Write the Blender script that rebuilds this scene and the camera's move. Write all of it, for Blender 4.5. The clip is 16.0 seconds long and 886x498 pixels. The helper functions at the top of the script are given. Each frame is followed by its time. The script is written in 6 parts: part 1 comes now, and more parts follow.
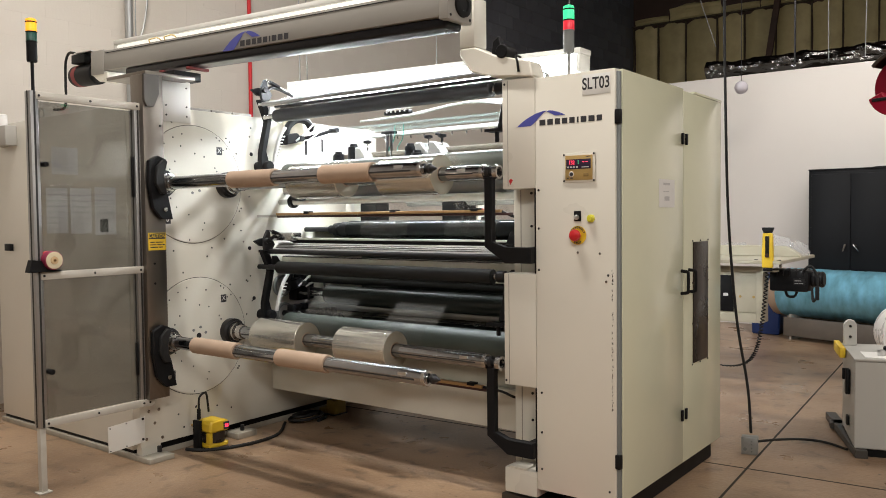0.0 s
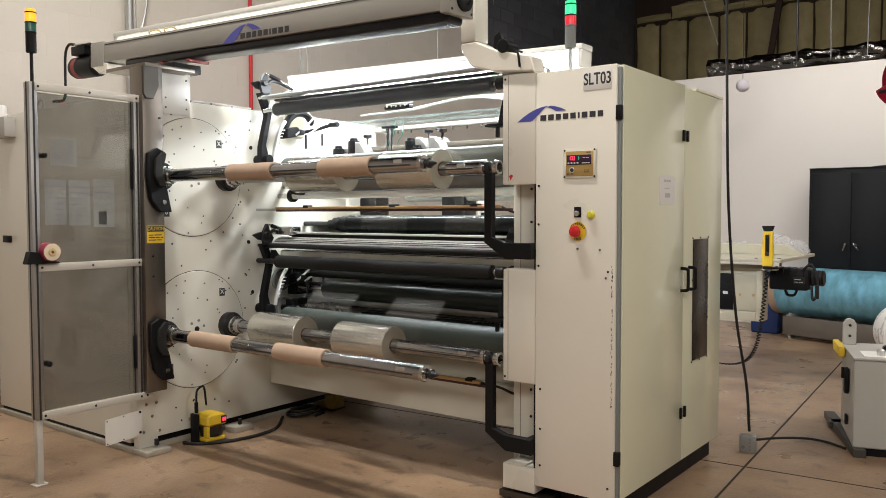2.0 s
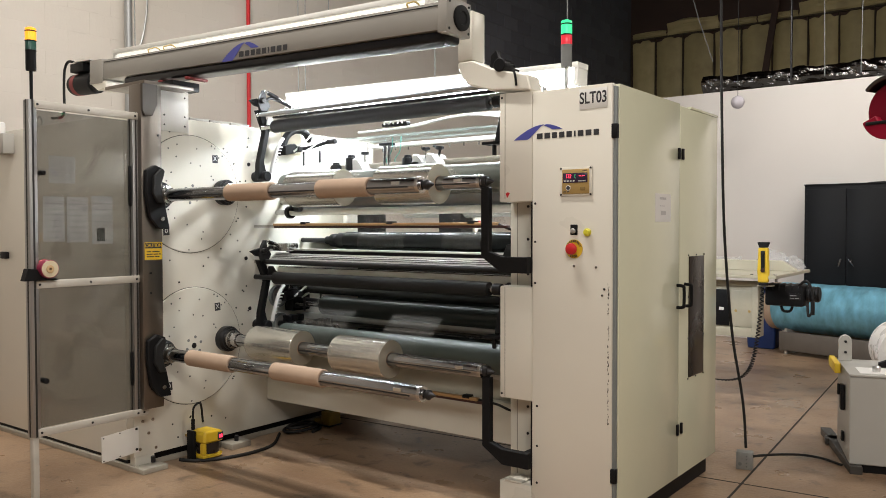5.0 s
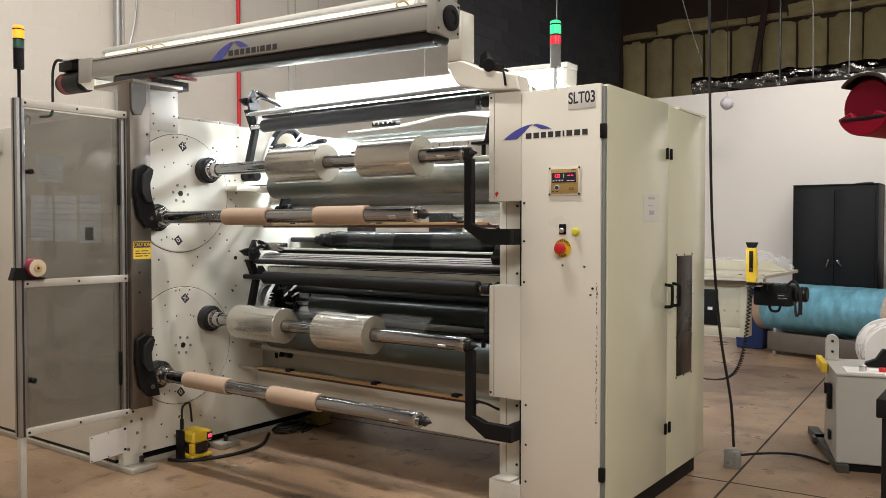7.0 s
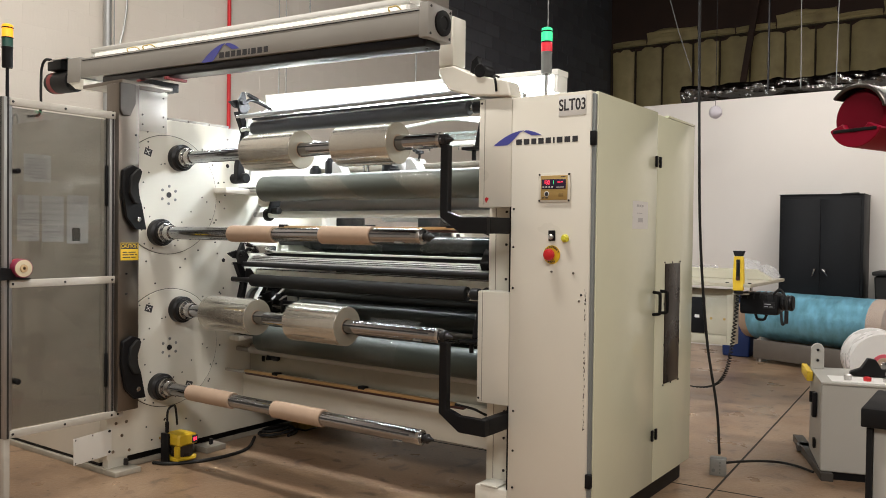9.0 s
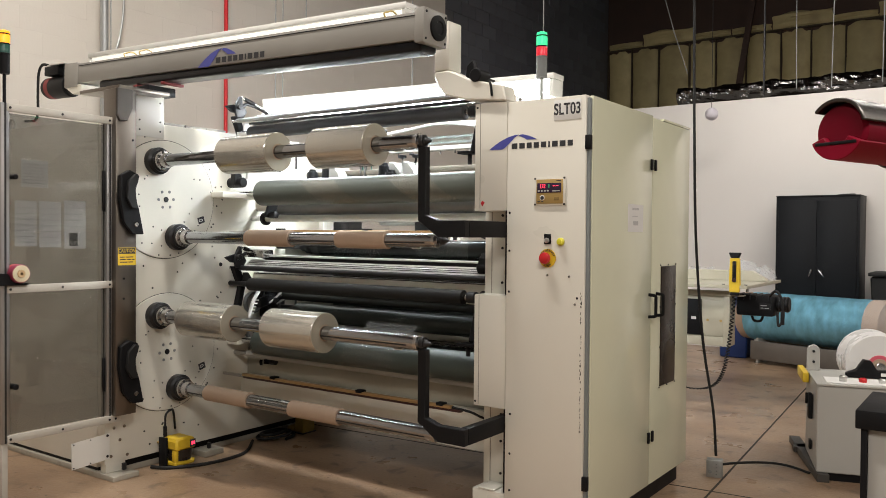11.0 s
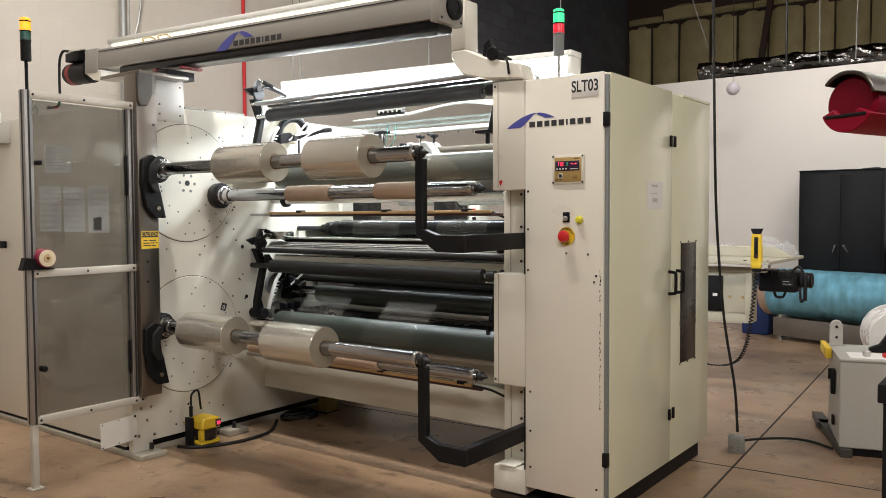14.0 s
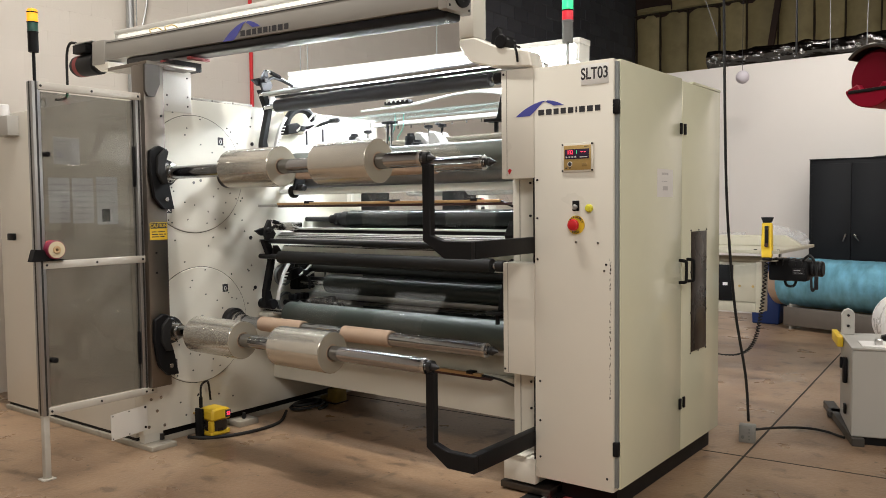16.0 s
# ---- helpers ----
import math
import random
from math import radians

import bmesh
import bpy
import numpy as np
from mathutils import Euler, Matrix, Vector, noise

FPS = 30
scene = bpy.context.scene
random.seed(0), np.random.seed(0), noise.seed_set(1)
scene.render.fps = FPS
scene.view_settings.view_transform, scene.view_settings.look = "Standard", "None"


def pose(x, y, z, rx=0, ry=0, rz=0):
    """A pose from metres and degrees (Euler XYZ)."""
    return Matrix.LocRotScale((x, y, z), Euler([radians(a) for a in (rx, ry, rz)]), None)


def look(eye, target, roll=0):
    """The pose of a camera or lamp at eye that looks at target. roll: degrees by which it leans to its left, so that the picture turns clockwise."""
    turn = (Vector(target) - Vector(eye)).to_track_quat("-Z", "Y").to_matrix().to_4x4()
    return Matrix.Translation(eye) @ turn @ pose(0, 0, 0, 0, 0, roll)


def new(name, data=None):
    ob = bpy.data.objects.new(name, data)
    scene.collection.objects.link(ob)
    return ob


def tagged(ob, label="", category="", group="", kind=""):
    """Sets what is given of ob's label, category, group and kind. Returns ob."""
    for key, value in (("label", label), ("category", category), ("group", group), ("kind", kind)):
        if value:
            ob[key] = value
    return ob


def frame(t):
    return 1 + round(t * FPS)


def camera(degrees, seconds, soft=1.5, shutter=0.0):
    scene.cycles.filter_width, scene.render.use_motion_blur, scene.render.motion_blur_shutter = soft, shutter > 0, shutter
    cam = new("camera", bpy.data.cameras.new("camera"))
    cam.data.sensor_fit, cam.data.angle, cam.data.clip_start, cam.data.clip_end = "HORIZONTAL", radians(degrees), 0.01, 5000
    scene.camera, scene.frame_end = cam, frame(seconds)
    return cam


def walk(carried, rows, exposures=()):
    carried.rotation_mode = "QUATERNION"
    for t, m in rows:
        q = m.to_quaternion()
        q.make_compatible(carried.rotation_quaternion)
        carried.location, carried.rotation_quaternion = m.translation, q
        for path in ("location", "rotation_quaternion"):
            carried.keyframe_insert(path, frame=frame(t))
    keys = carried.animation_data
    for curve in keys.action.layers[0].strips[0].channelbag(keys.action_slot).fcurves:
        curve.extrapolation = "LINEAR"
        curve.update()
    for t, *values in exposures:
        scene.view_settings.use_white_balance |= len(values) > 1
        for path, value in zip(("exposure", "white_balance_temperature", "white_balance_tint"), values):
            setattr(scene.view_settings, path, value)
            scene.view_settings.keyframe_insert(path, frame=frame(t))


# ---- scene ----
cam = camera(57.5, 16.0, soft=0.9)
PATH = [
    (0, (1.611, -3.487, 1.484), (0.407, -1.892, 1.404), -0.6),
    (0.5, (1.613, -3.483, 1.483), (0.407, -1.889, 1.4), -0.5),
    (1, (1.596, -3.481, 1.487), (0.397, -1.883, 1.397), -0.4),
    (1.5, (1.598, -3.481, 1.484), (0.398, -1.884, 1.392), -0.3),
    (2, (1.604, -3.475, 1.477), (0.401, -1.88, 1.388), -0.1),
    (2.5, (1.604, -3.483, 1.478), (0.4, -1.887, 1.402), -0.0),
    (3, (1.609, -3.476, 1.491), (0.401, -1.883, 1.425), -0.1),
    (3.5, (1.609, -3.482, 1.491), (0.399, -1.89, 1.435), 0.0),
    (4, (1.611, -3.492, 1.489), (0.401, -1.9, 1.439), -0.1),
    (6.5, (1.619, -3.487, 1.498), (0.441, -1.872, 1.436), 0.1),
    (7, (1.626, -3.49, 1.486), (0.446, -1.876, 1.434), 0.0),
    (7.5, (1.621, -3.501, 1.48), (0.446, -1.883, 1.441), 0.2),
    (8, (1.621, -3.492, 1.49), (0.453, -1.869, 1.451), 0.4),
    (8.5, (1.626, -3.493, 1.482), (0.464, -1.865, 1.445), 0.7),
    (9, (1.621, -3.493, 1.487), (0.465, -1.862, 1.447), 0.7),
    (11.5, (1.642, -3.508, 1.499), (0.488, -1.874, 1.465), 0.4),
    (12, (1.644, -3.516, 1.493), (0.482, -1.888, 1.472), 0.2),
    (12.5, (1.643, -3.513, 1.491), (0.47, -1.894, 1.458), -0.0),
    (13, (1.643, -3.51, 1.501), (0.456, -1.902, 1.442), -0.2),
    (13.5, (1.64, -3.509, 1.489), (0.449, -1.904, 1.417), -0.2),
    (14, (1.654, -3.509, 1.496), (0.461, -1.906, 1.411), -0.3),
    (14.5, (1.643, -3.513, 1.499), (0.449, -1.911, 1.414), -0.7),
    (15, (1.652, -3.502, 1.506), (0.444, -1.91, 1.415), -0.8),
    (15.5, (1.64, -3.504, 1.498), (0.432, -1.913, 1.402), -0.7),
    (16, (1.639, -3.5, 1.483), (0.431, -1.909, 1.378), -0.6),
]
walk(cam, [(t, look(eye, target, roll)) for t, eye, target, roll in PATH])

# ---- world and lights ----
world = bpy.data.worlds.new("hall_dim")
world.use_nodes = True
scene.world = world
world.node_tree.nodes["Background"].inputs[0].default_value = (0.9, 0.85, 0.78, 1)
world.node_tree.nodes["Background"].inputs[1].default_value = 0.012
scene.view_settings.exposure = 0.0


def area(name, at, target, sx, sy, watts, colour):
    la = bpy.data.lights.new(name, "AREA")
    la.shape, la.size, la.size_y, la.energy, la.color = "RECTANGLE", sx, sy, watts, colour
    ob = new(name, la)
    ob.matrix_world = look(at, target)
    return ob


WARM = (1.0, 0.94, 0.87)
COOL = (0.86, 0.94, 1.0)
# rows of unseen hall lights, assumed high over the floor round the machine
area("hall_light_a", (-1.7, -1.15, 6.5), (-1.7, -1.15, 0), 2.4, 0.25, 300, WARM)
area("hall_light_b", (2.8, -4.6, 4.8), (1.9, -3.4, 0), 2.4, 0.25, 192, WARM)
area("hall_light_c", (2.0, 3.6, 4.6), (2.0, 3.7, 0), 2.4, 0.25, 84, WARM)
area("hall_light_d", (-0.2, 5.6, 4.4), (-0.4, 7.6, 1.0), 2.4, 0.25, 55, WARM)
# added fill lamp that brightens the door side of the housing
area("door_fill_light", (5.4, 0.3, 4.6), (0.4, 0.6, 0.6), 0.25, 2.4, 70, WARM)
# added fill lamp behind the camera that lifts the front faces
area("front_fill_light", (-0.6, -6.4, 4.9), (-0.6, -6.0, 0), 2.4, 0.25, 86, WARM)
# the tube lamps that hang over the machine
area("tube_light_back", (-2.0, 0.97, 2.315), (-2.0, 0.75, 0), 2.5, 0.10, 36, COOL)
area("tube_light_beam", (-2.6, 0.05, 2.70), (-2.6, 0.6, 2.2), 2.0, 0.05, 14, COOL)

# ---- materials ----
MATS = {}


def mat(name, col, rough=0.5, metal=0.0, vary=0.06, scale=6.0, bump=0.02, fine=140.0, dirt=0.0, dirt_col=(0.05, 0.04, 0.03), dirt_scale=2.5, coat=0.0, stretch=None, emit=None, power=0.0, rvary=0.08, piece=0.0, spec=0.5):
    """A painted, metal or plain surface: broad tint, fine grain, stains, uneven gloss."""
    if name in MATS:
        return MATS[name]
    m = bpy.data.materials.new(name)
    m.use_nodes = True
    nt = m.node_tree
    b = nt.nodes["Principled BSDF"]
    L = nt.links.new
    tc = nt.nodes.new("ShaderNodeTexCoord")
    mp = nt.nodes.new("ShaderNodeMapping")
    if stretch:
        mp.inputs["Scale"].default_value = stretch
    L(tc.outputs["Object"], mp.inputs["Vector"])

    def nz(sc, detail=4.0):
        n = nt.nodes.new("ShaderNodeTexNoise")
        n.inputs["Scale"].default_value, n.inputs["Detail"].default_value = sc, detail
        L(mp.outputs["Vector"], n.inputs["Vector"])
        return n

    big, small = nz(scale), nz(fine, 2.0)
    mix = nt.nodes.new("ShaderNodeMix")
    mix.data_type = "RGBA"
    lo = [max(0.0, c * (1 - vary * 1.6)) for c in col]
    hi = [min(1.0, c * (1 + vary)) for c in col]
    mix.inputs[6].default_value, mix.inputs[7].default_value = (*lo, 1), (*hi, 1)
    L(big.outputs["Fac"], mix.inputs[0])
    out = mix.outputs[2]
    if dirt > 0:
        dn = nz(dirt_scale, 8.0)
        rp = nt.nodes.new("ShaderNodeMapRange")
        rp.inputs["From Min"].default_value, rp.inputs["From Max"].default_value = 0.52, 0.78
        rp.inputs["To Max"].default_value = dirt
        L(dn.outputs["Fac"], rp.inputs["Value"])
        m2 = nt.nodes.new("ShaderNodeMix")
        m2.data_type = "RGBA"
        L(rp.outputs["Result"], m2.inputs[0])
        L(out, m2.inputs[6])
        m2.inputs[7].default_value = (*dirt_col, 1)
        out = m2.outputs[2]
    if piece > 0:
        oi = nt.nodes.new("ShaderNodeObjectInfo")
        hs = nt.nodes.new("ShaderNodeHueSaturation")
        mr = nt.nodes.new("ShaderNodeMapRange")
        mr.inputs["To Min"].default_value, mr.inputs["To Max"].default_value = 1 - piece, 1 + piece
        L(oi.outputs["Random"], mr.inputs["Value"])
        L(mr.outputs["Result"], hs.inputs["Value"])
        L(out, hs.inputs["Color"])
        out = hs.outputs["Color"]
    L(out, b.inputs["Base Color"])
    rr = nt.nodes.new("ShaderNodeMapRange")
    rr.inputs["To Min"].default_value, rr.inputs["To Max"].default_value = max(0.02, rough - rvary), min(1.0, rough + rvary)
    L(big.outputs["Fac"], rr.inputs["Value"])
    L(rr.outputs["Result"], b.inputs["Roughness"])
    b.inputs["Metallic"].default_value = metal
    b.inputs["Specular IOR Level"].default_value = spec
    b.inputs["Coat Weight"].default_value = coat
    b.inputs["Coat Roughness"].default_value = 0.12
    if bump > 0:
        bn = nt.nodes.new("ShaderNodeBump")
        bn.inputs["Strength"].default_value, bn.inputs["Distance"].default_value = bump, 0.01
        L(small.outputs["Fac"], bn.inputs["Height"])
        L(bn.outputs["Normal"], b.inputs["Normal"])
    if emit:
        b.inputs["Emission Color"].default_value = (*emit, 1)
        b.inputs["Emission Strength"].default_value = power
    MATS[name] = m
    return m


def clear(name, col, alpha, rough=0.1, ior=1.45):
    """A thin clear sheet: part see-through, part gloss."""
    m = bpy.data.materials.new(name)
    m.use_nodes = True
    nt = m.node_tree
    b = nt.nodes["Principled BSDF"]
    b.inputs["Base Color"].default_value = (*col, 1)
    b.inputs["Alpha"].default_value = alpha
    b.inputs["IOR"].default_value = ior
    n = nt.nodes.new("ShaderNodeTexNoise")
    n.inputs["Scale"].default_value = 3.0
    r = nt.nodes.new("ShaderNodeMapRange")
    r.inputs["To Min"].default_value, r.inputs["To Max"].default_value = rough * 0.7, rough * 1.4
    nt.links.new(n.outputs["Fac"], r.inputs["Value"])
    nt.links.new(r.outputs["Result"], b.inputs["Roughness"])
    return m


CREAM = mat("cream_paint", (0.74, 0.715, 0.635), 0.30, vary=0.05, scale=1.7, bump=0.03, fine=220, dirt=0.08, dirt_col=(0.42, 0.38, 0.30), dirt_scale=1.6, rvary=0.1)
DOORP = mat("door_paint", (0.73, 0.735, 0.56), 0.16, vary=0.05, scale=1.3, bump=0.025, fine=90, dirt=0.10, dirt_col=(0.40, 0.37, 0.27), rvary=0.08)
PLATE = mat("frame_paint", (0.70, 0.68, 0.60), 0.42, vary=0.05, scale=2.2, bump=0.03, fine=180, dirt=0.16, dirt_col=(0.38, 0.34, 0.27))
WHITEP = mat("white_paint", (0.74, 0.73, 0.69), 0.4, vary=0.04, scale=3, bump=0.02)
STEEL = mat("brushed_steel", (0.23, 0.205, 0.18), 0.36, 1.0, vary=0.12, scale=3, bump=0.05, fine=60, stretch=(6, 6, 0.5), rvary=0.1)
CHROME = mat("polished_steel", (0.39, 0.40, 0.42), 0.10, 1.0, vary=0.05, scale=8, bump=0.01, stretch=(0.4, 4, 4), rvary=0.06)
FLANGE = mat("machined_steel", (0.52, 0.51, 0.50), 0.24, 1.0, vary=0.1, scale=20, bump=0.02)
ALU = mat("aluminium", (0.62, 0.62, 0.61), 0.33, 1.0, vary=0.08, scale=5, bump=0.02, stretch=(1, 1, 1))
ANOD = mat("anodised_profile", (0.40, 0.40, 0.40), 0.4, 0.9, vary=0.08, scale=4)
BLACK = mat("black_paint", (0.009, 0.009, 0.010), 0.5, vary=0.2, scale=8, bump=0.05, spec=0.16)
BLACKM = mat("black_steel", (0.03, 0.03, 0.032), 0.35, 0.6, vary=0.2, scale=14, bump=0.03)
RUBBER = mat("black_rubber", (0.016, 0.016, 0.016), 0.55, vary=0.15, scale=9, bump=0.03, spec=0.25)
GREYROLL = mat("grey_rubber", (0.07, 0.075, 0.085), 0.42, vary=0.08, scale=5, bump=0.02, spec=0.35)
GREENROLL = mat("green_rubber", (0.052, 0.064, 0.055), 0.45, vary=0.08, scale=4, bump=0.02, spec=0.35)
DARKROLL = mat("dark_green_rubber", (0.022, 0.028, 0.025), 0.3, vary=0.1, scale=4, bump=0.02, spec=0.35)
CARD = mat("cardboard", (0.42, 0.305, 0.22), 0.75, vary=0.08, scale=14, bump=0.06, fine=220, stretch=(1, 1, 1))
FILM = mat("film_wrap", (0.61, 0.595, 0.54), 0.19, 0.78, vary=0.06, scale=5, bump=0.012, fine=90, stretch=(14, 0.6, 0.6), rvary=0.08)
FILMEND = mat("film_edge", (0.35, 0.32, 0.255), 0.4, 0.25, vary=0.08, scale=9, bump=0.05, fine=160)
YELLOW = mat("yellow_plastic", (0.74, 0.50, 0.03), 0.4, vary=0.08, scale=12)
RED = mat("red_plastic", (0.55, 0.015, 0.02), 0.35, vary=0.08, scale=12)
COPPER = mat("copper_bar", (0.52, 0.33, 0.15), 0.38, 0.5, vary=0.15, scale=7)
GREY = mat("grey_plastic", (0.20, 0.21, 0.21), 0.5, vary=0.1)
LIGHTGREY = mat("pale_grey_paint", (0.43, 0.42, 0.39), 0.45, vary=0.05, scale=3, dirt=0.12, dirt_col=(0.3, 0.27, 0.22))
PAPER = mat("paper", (0.78, 0.77, 0.75), 0.7, vary=0.03)
INK = mat("ink", (0.03, 0.03, 0.035), 0.6, vary=0.1)
BLUE = mat("blue_ink", (0.07, 0.08, 0.36), 0.45, vary=0.1)
GREYINK = mat("grey_ink", (0.52, 0.51, 0.51), 0.7, vary=0.1)
BRASS = mat("gold_panel", (0.48, 0.33, 0.12), 0.4, 0.3, vary=0.1)
GASKET = mat("grey_gasket", (0.20, 0.22, 0.22), 0.55)
SMOKED = mat("smoked_panel", (0.030, 0.022, 0.017), 0.28, vary=0.1, spec=0.25)
TUBE = mat("lit_tube", (0.9, 0.9, 0.9), 0.4, emit=(0.90, 0.96, 1.0), power=42.0)
# weak emission stands in for tube light falling on the white cover
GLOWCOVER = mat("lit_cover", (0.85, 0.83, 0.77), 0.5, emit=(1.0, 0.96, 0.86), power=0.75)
AMBER = mat("lit_amber", (0.7, 0.3, 0.02), 0.3, emit=(1.0, 0.38, 0.02), power=1.2)
GREENL = mat("lit_green", (0.03, 0.5, 0.2), 0.3, emit=(0.05, 0.9, 0.35), power=0.9)
REDL = mat("lit_red", (0.5, 0.02, 0.03), 0.3, emit=(0.9, 0.03, 0.06), power=0.5)
DARKGREEN = mat("unlit_green", (0.02, 0.09, 0.07), 0.3)
DIGIT = mat("red_digits", (0.3, 0.0, 0.02), 0.4, emit=(1.0, 0.04, 0.09), power=2.5)
SHEET = clear("clear_guard", (0.060, 0.060, 0.048), 0.46, 0.03, 1.75)
WEB = clear("clear_film", (0.72, 0.70, 0.66), 0.06, 0.06)
WRAP = clear("clear_film_wrap", (0.64, 0.57, 0.46), 0.15, 0.10, 1.9)
GLASS = clear("green_glass", (0.24, 0.31, 0.30), 0.30, 0.05)
FOGGED = clear("clear_bag", (0.74, 0.75, 0.77), 0.22, 0.10)
WHITEWALL = mat("white_wall", (0.72, 0.69, 0.66), 0.65, vary=0.05, scale=0.8, bump=0.05, fine=60, dirt=0.10, dirt_col=(0.5, 0.44, 0.38), dirt_scale=0.9)
BLOCKW = mat("painted_block", (0.62, 0.575, 0.515), 0.7, vary=0.05, scale=1.4, bump=0.10, fine=45)
BLOCKD = mat("dark_block", (0.10, 0.10, 0.108), 0.75, vary=0.15, scale=2.0, bump=0.12, fine=45)
INSUL = mat("insulation", (0.50, 0.41, 0.20), 0.6, vary=0.45, scale=2.2, bump=0.6, fine=7, piece=0.16, dirt=0.8, dirt_col=(0.16, 0.12, 0.05), dirt_scale=2.2)
ROOF = mat("dark_timber", (0.055, 0.030, 0.021), 0.8, vary=0.3, scale=2)
FOIL = mat("crinkled_foil", (0.16, 0.155, 0.15), 0.2, 1.0, vary=0.2, scale=4, bump=0.8, fine=26)
LOCKER = mat("black_locker", (0.009, 0.010, 0.012), 0.42, vary=0.12, scale=3, bump=0.02, spec=0.14)
BLUEFILM = mat("blue_film", (0.20, 0.50, 0.68), 0.32, 0.35, vary=0.5, scale=4.0, bump=0.35, fine=16, stretch=(2.6, 1.2, 1.2))
WHITEROLL = mat("white_film", (0.74, 0.72, 0.70), 0.28, vary=0.06, scale=6, bump=0.03)
HALLWALL = mat("grey_hall_wall", (0.22, 0.21, 0.20), 0.7, vary=0.1, scale=0.8, bump=0.05, fine=60)
DUSTY = mat("dusty_yellow", (0.38, 0.28, 0.06), 0.6, vary=0.2, scale=14)
AGED = mat("aged_paper", (0.74, 0.735, 0.71), 0.7, vary=0.04)
DARKSTEEL = mat("dark_steel_plate", (0.10, 0.09, 0.08), 0.4, 0.9, vary=0.15, scale=8)
BRIGHTALU = mat("bright_aluminium", (0.74, 0.74, 0.73), 0.32, 0.12, vary=0.06, scale=4, stretch=(0.5, 4, 4))
WINE = mat("wine_red_tape", (0.26, 0.02, 0.06), 0.4)


def concrete():
    m = bpy.data.materials.new("concrete")
    m.use_nodes = True
    nt = m.node_tree
    b = nt.nodes["Principled BSDF"]
    L = nt.links.new
    tc = nt.nodes.new("ShaderNodeTexCoord")

    def nz(sc, det, dis=0.0):
        n = nt.nodes.new("ShaderNodeTexNoise")
        n.inputs["Scale"].default_value, n.inputs["Detail"].default_value, n.inputs["Distortion"].default_value = sc, det, dis
        L(tc.outputs["Object"], n.inputs["Vector"])
        return n

    r = nt.nodes.new("ShaderNodeValToRGB")
    L(nz(0.9, 12, 0.6).outputs["Fac"], r.inputs["Fac"])
    e = r.color_ramp.elements
    e[0].position, e[0].color = 0.34, (0.205, 0.130, 0.081, 1)
    e[1].position, e[1].color = 0.66, (0.405, 0.280, 0.182, 1)
    mid = r.color_ramp.elements.new(0.5)
    mid.color = (0.325, 0.218, 0.138, 1)
    r2 = nt.nodes.new("ShaderNodeMapRange")
    L(nz(7.0, 12, 0.5).outputs["Fac"], r2.inputs["Value"])
    r2.inputs["From Min"].default_value, r2.inputs["From Max"].default_value = 0.57, 0.70
    r2.inputs["To Max"].default_value = 0.6
    mx = nt.nodes.new("ShaderNodeMix")
    mx.data_type = "RGBA"
    L(r2.outputs["Result"], mx.inputs[0])
    L(r.outputs["Color"], mx.inputs[6])
    mx.inputs[7].default_value = (0.075, 0.055, 0.042, 1)
    r3 = nt.nodes.new("ShaderNodeMapRange")
    L(nz(24.0, 6, 0.1).outputs["Fac"], r3.inputs["Value"])
    r3.inputs["From Min"].default_value, r3.inputs["From Max"].default_value = 0.66, 0.72
    r3.inputs["To Max"].default_value = 0.8
    mx2 = nt.nodes.new("ShaderNodeMix")
    mx2.data_type = "RGBA"
    L(r3.outputs["Result"], mx2.inputs[0])
    L(mx.outputs[2], mx2.inputs[6])
    mx2.inputs[7].default_value = (0.05, 0.035, 0.025, 1)
    # fine aggregate speckle
    r4 = nt.nodes.new("ShaderNodeMapRange")
    L(nz(48.0, 6, 0.0).outputs["Fac"], r4.inputs["Value"])
    r4.inputs["From Min"].default_value, r4.inputs["From Max"].default_value = 0.3, 0.7
    r4.inputs["To Min"].default_value, r4.inputs["To Max"].default_value = 0.90, 1.08
    hv = nt.nodes.new("ShaderNodeHueSaturation")
    L(r4.outputs["Result"], hv.inputs["Value"])
    L(mx2.outputs[2], hv.inputs["Color"])
    # pale trolley scuffs
    mp = nt.nodes.new("ShaderNodeMapping")
    mp.inputs["Scale"].default_value, mp.inputs["Rotation"].default_value = (0.9, 9.0, 1.0), (0, 0, 0.35)
    L(tc.outputs["Object"], mp.inputs["Vector"])
    sn = nt.nodes.new("ShaderNodeTexNoise")
    sn.inputs["Scale"].default_value, sn.inputs["Detail"].default_value = 1.6, 6.0
    L(mp.outputs["Vector"], sn.inputs["Vector"])
    r5 = nt.nodes.new("ShaderNodeMapRange")
    L(sn.outputs["Fac"], r5.inputs["Value"])
    r5.inputs["From Min"].default_value, r5.inputs["From Max"].default_value = 0.60, 0.74
    r5.inputs["To Max"].default_value = 0.07
    mx3 = nt.nodes.new("ShaderNodeMix")
    mx3.data_type = "RGBA"
    L(r5.outputs["Result"], mx3.inputs[0])
    L(hv.outputs["Color"], mx3.inputs[6])
    mx3.inputs[7].default_value = (0.43, 0.33, 0.25, 1)
    # broad uneven tone
    r6 = nt.nodes.new("ShaderNodeMapRange")
    L(nz(0.55, 3, 0.8).outputs["Fac"], r6.inputs["Value"])
    r6.inputs["From Min"].default_value, r6.inputs["From Max"].default_value = 0.35, 0.65
    r6.inputs["To Min"].default_value, r6.inputs["To Max"].default_value = 0.80, 1.14
    hb = nt.nodes.new("ShaderNodeHueSaturation")
    L(r6.outputs["Result"], hb.inputs["Value"])
    L(mx3.outputs[2], hb.inputs["Color"])
    # short dark drag marks
    mq = nt.nodes.new("ShaderNodeMapping")
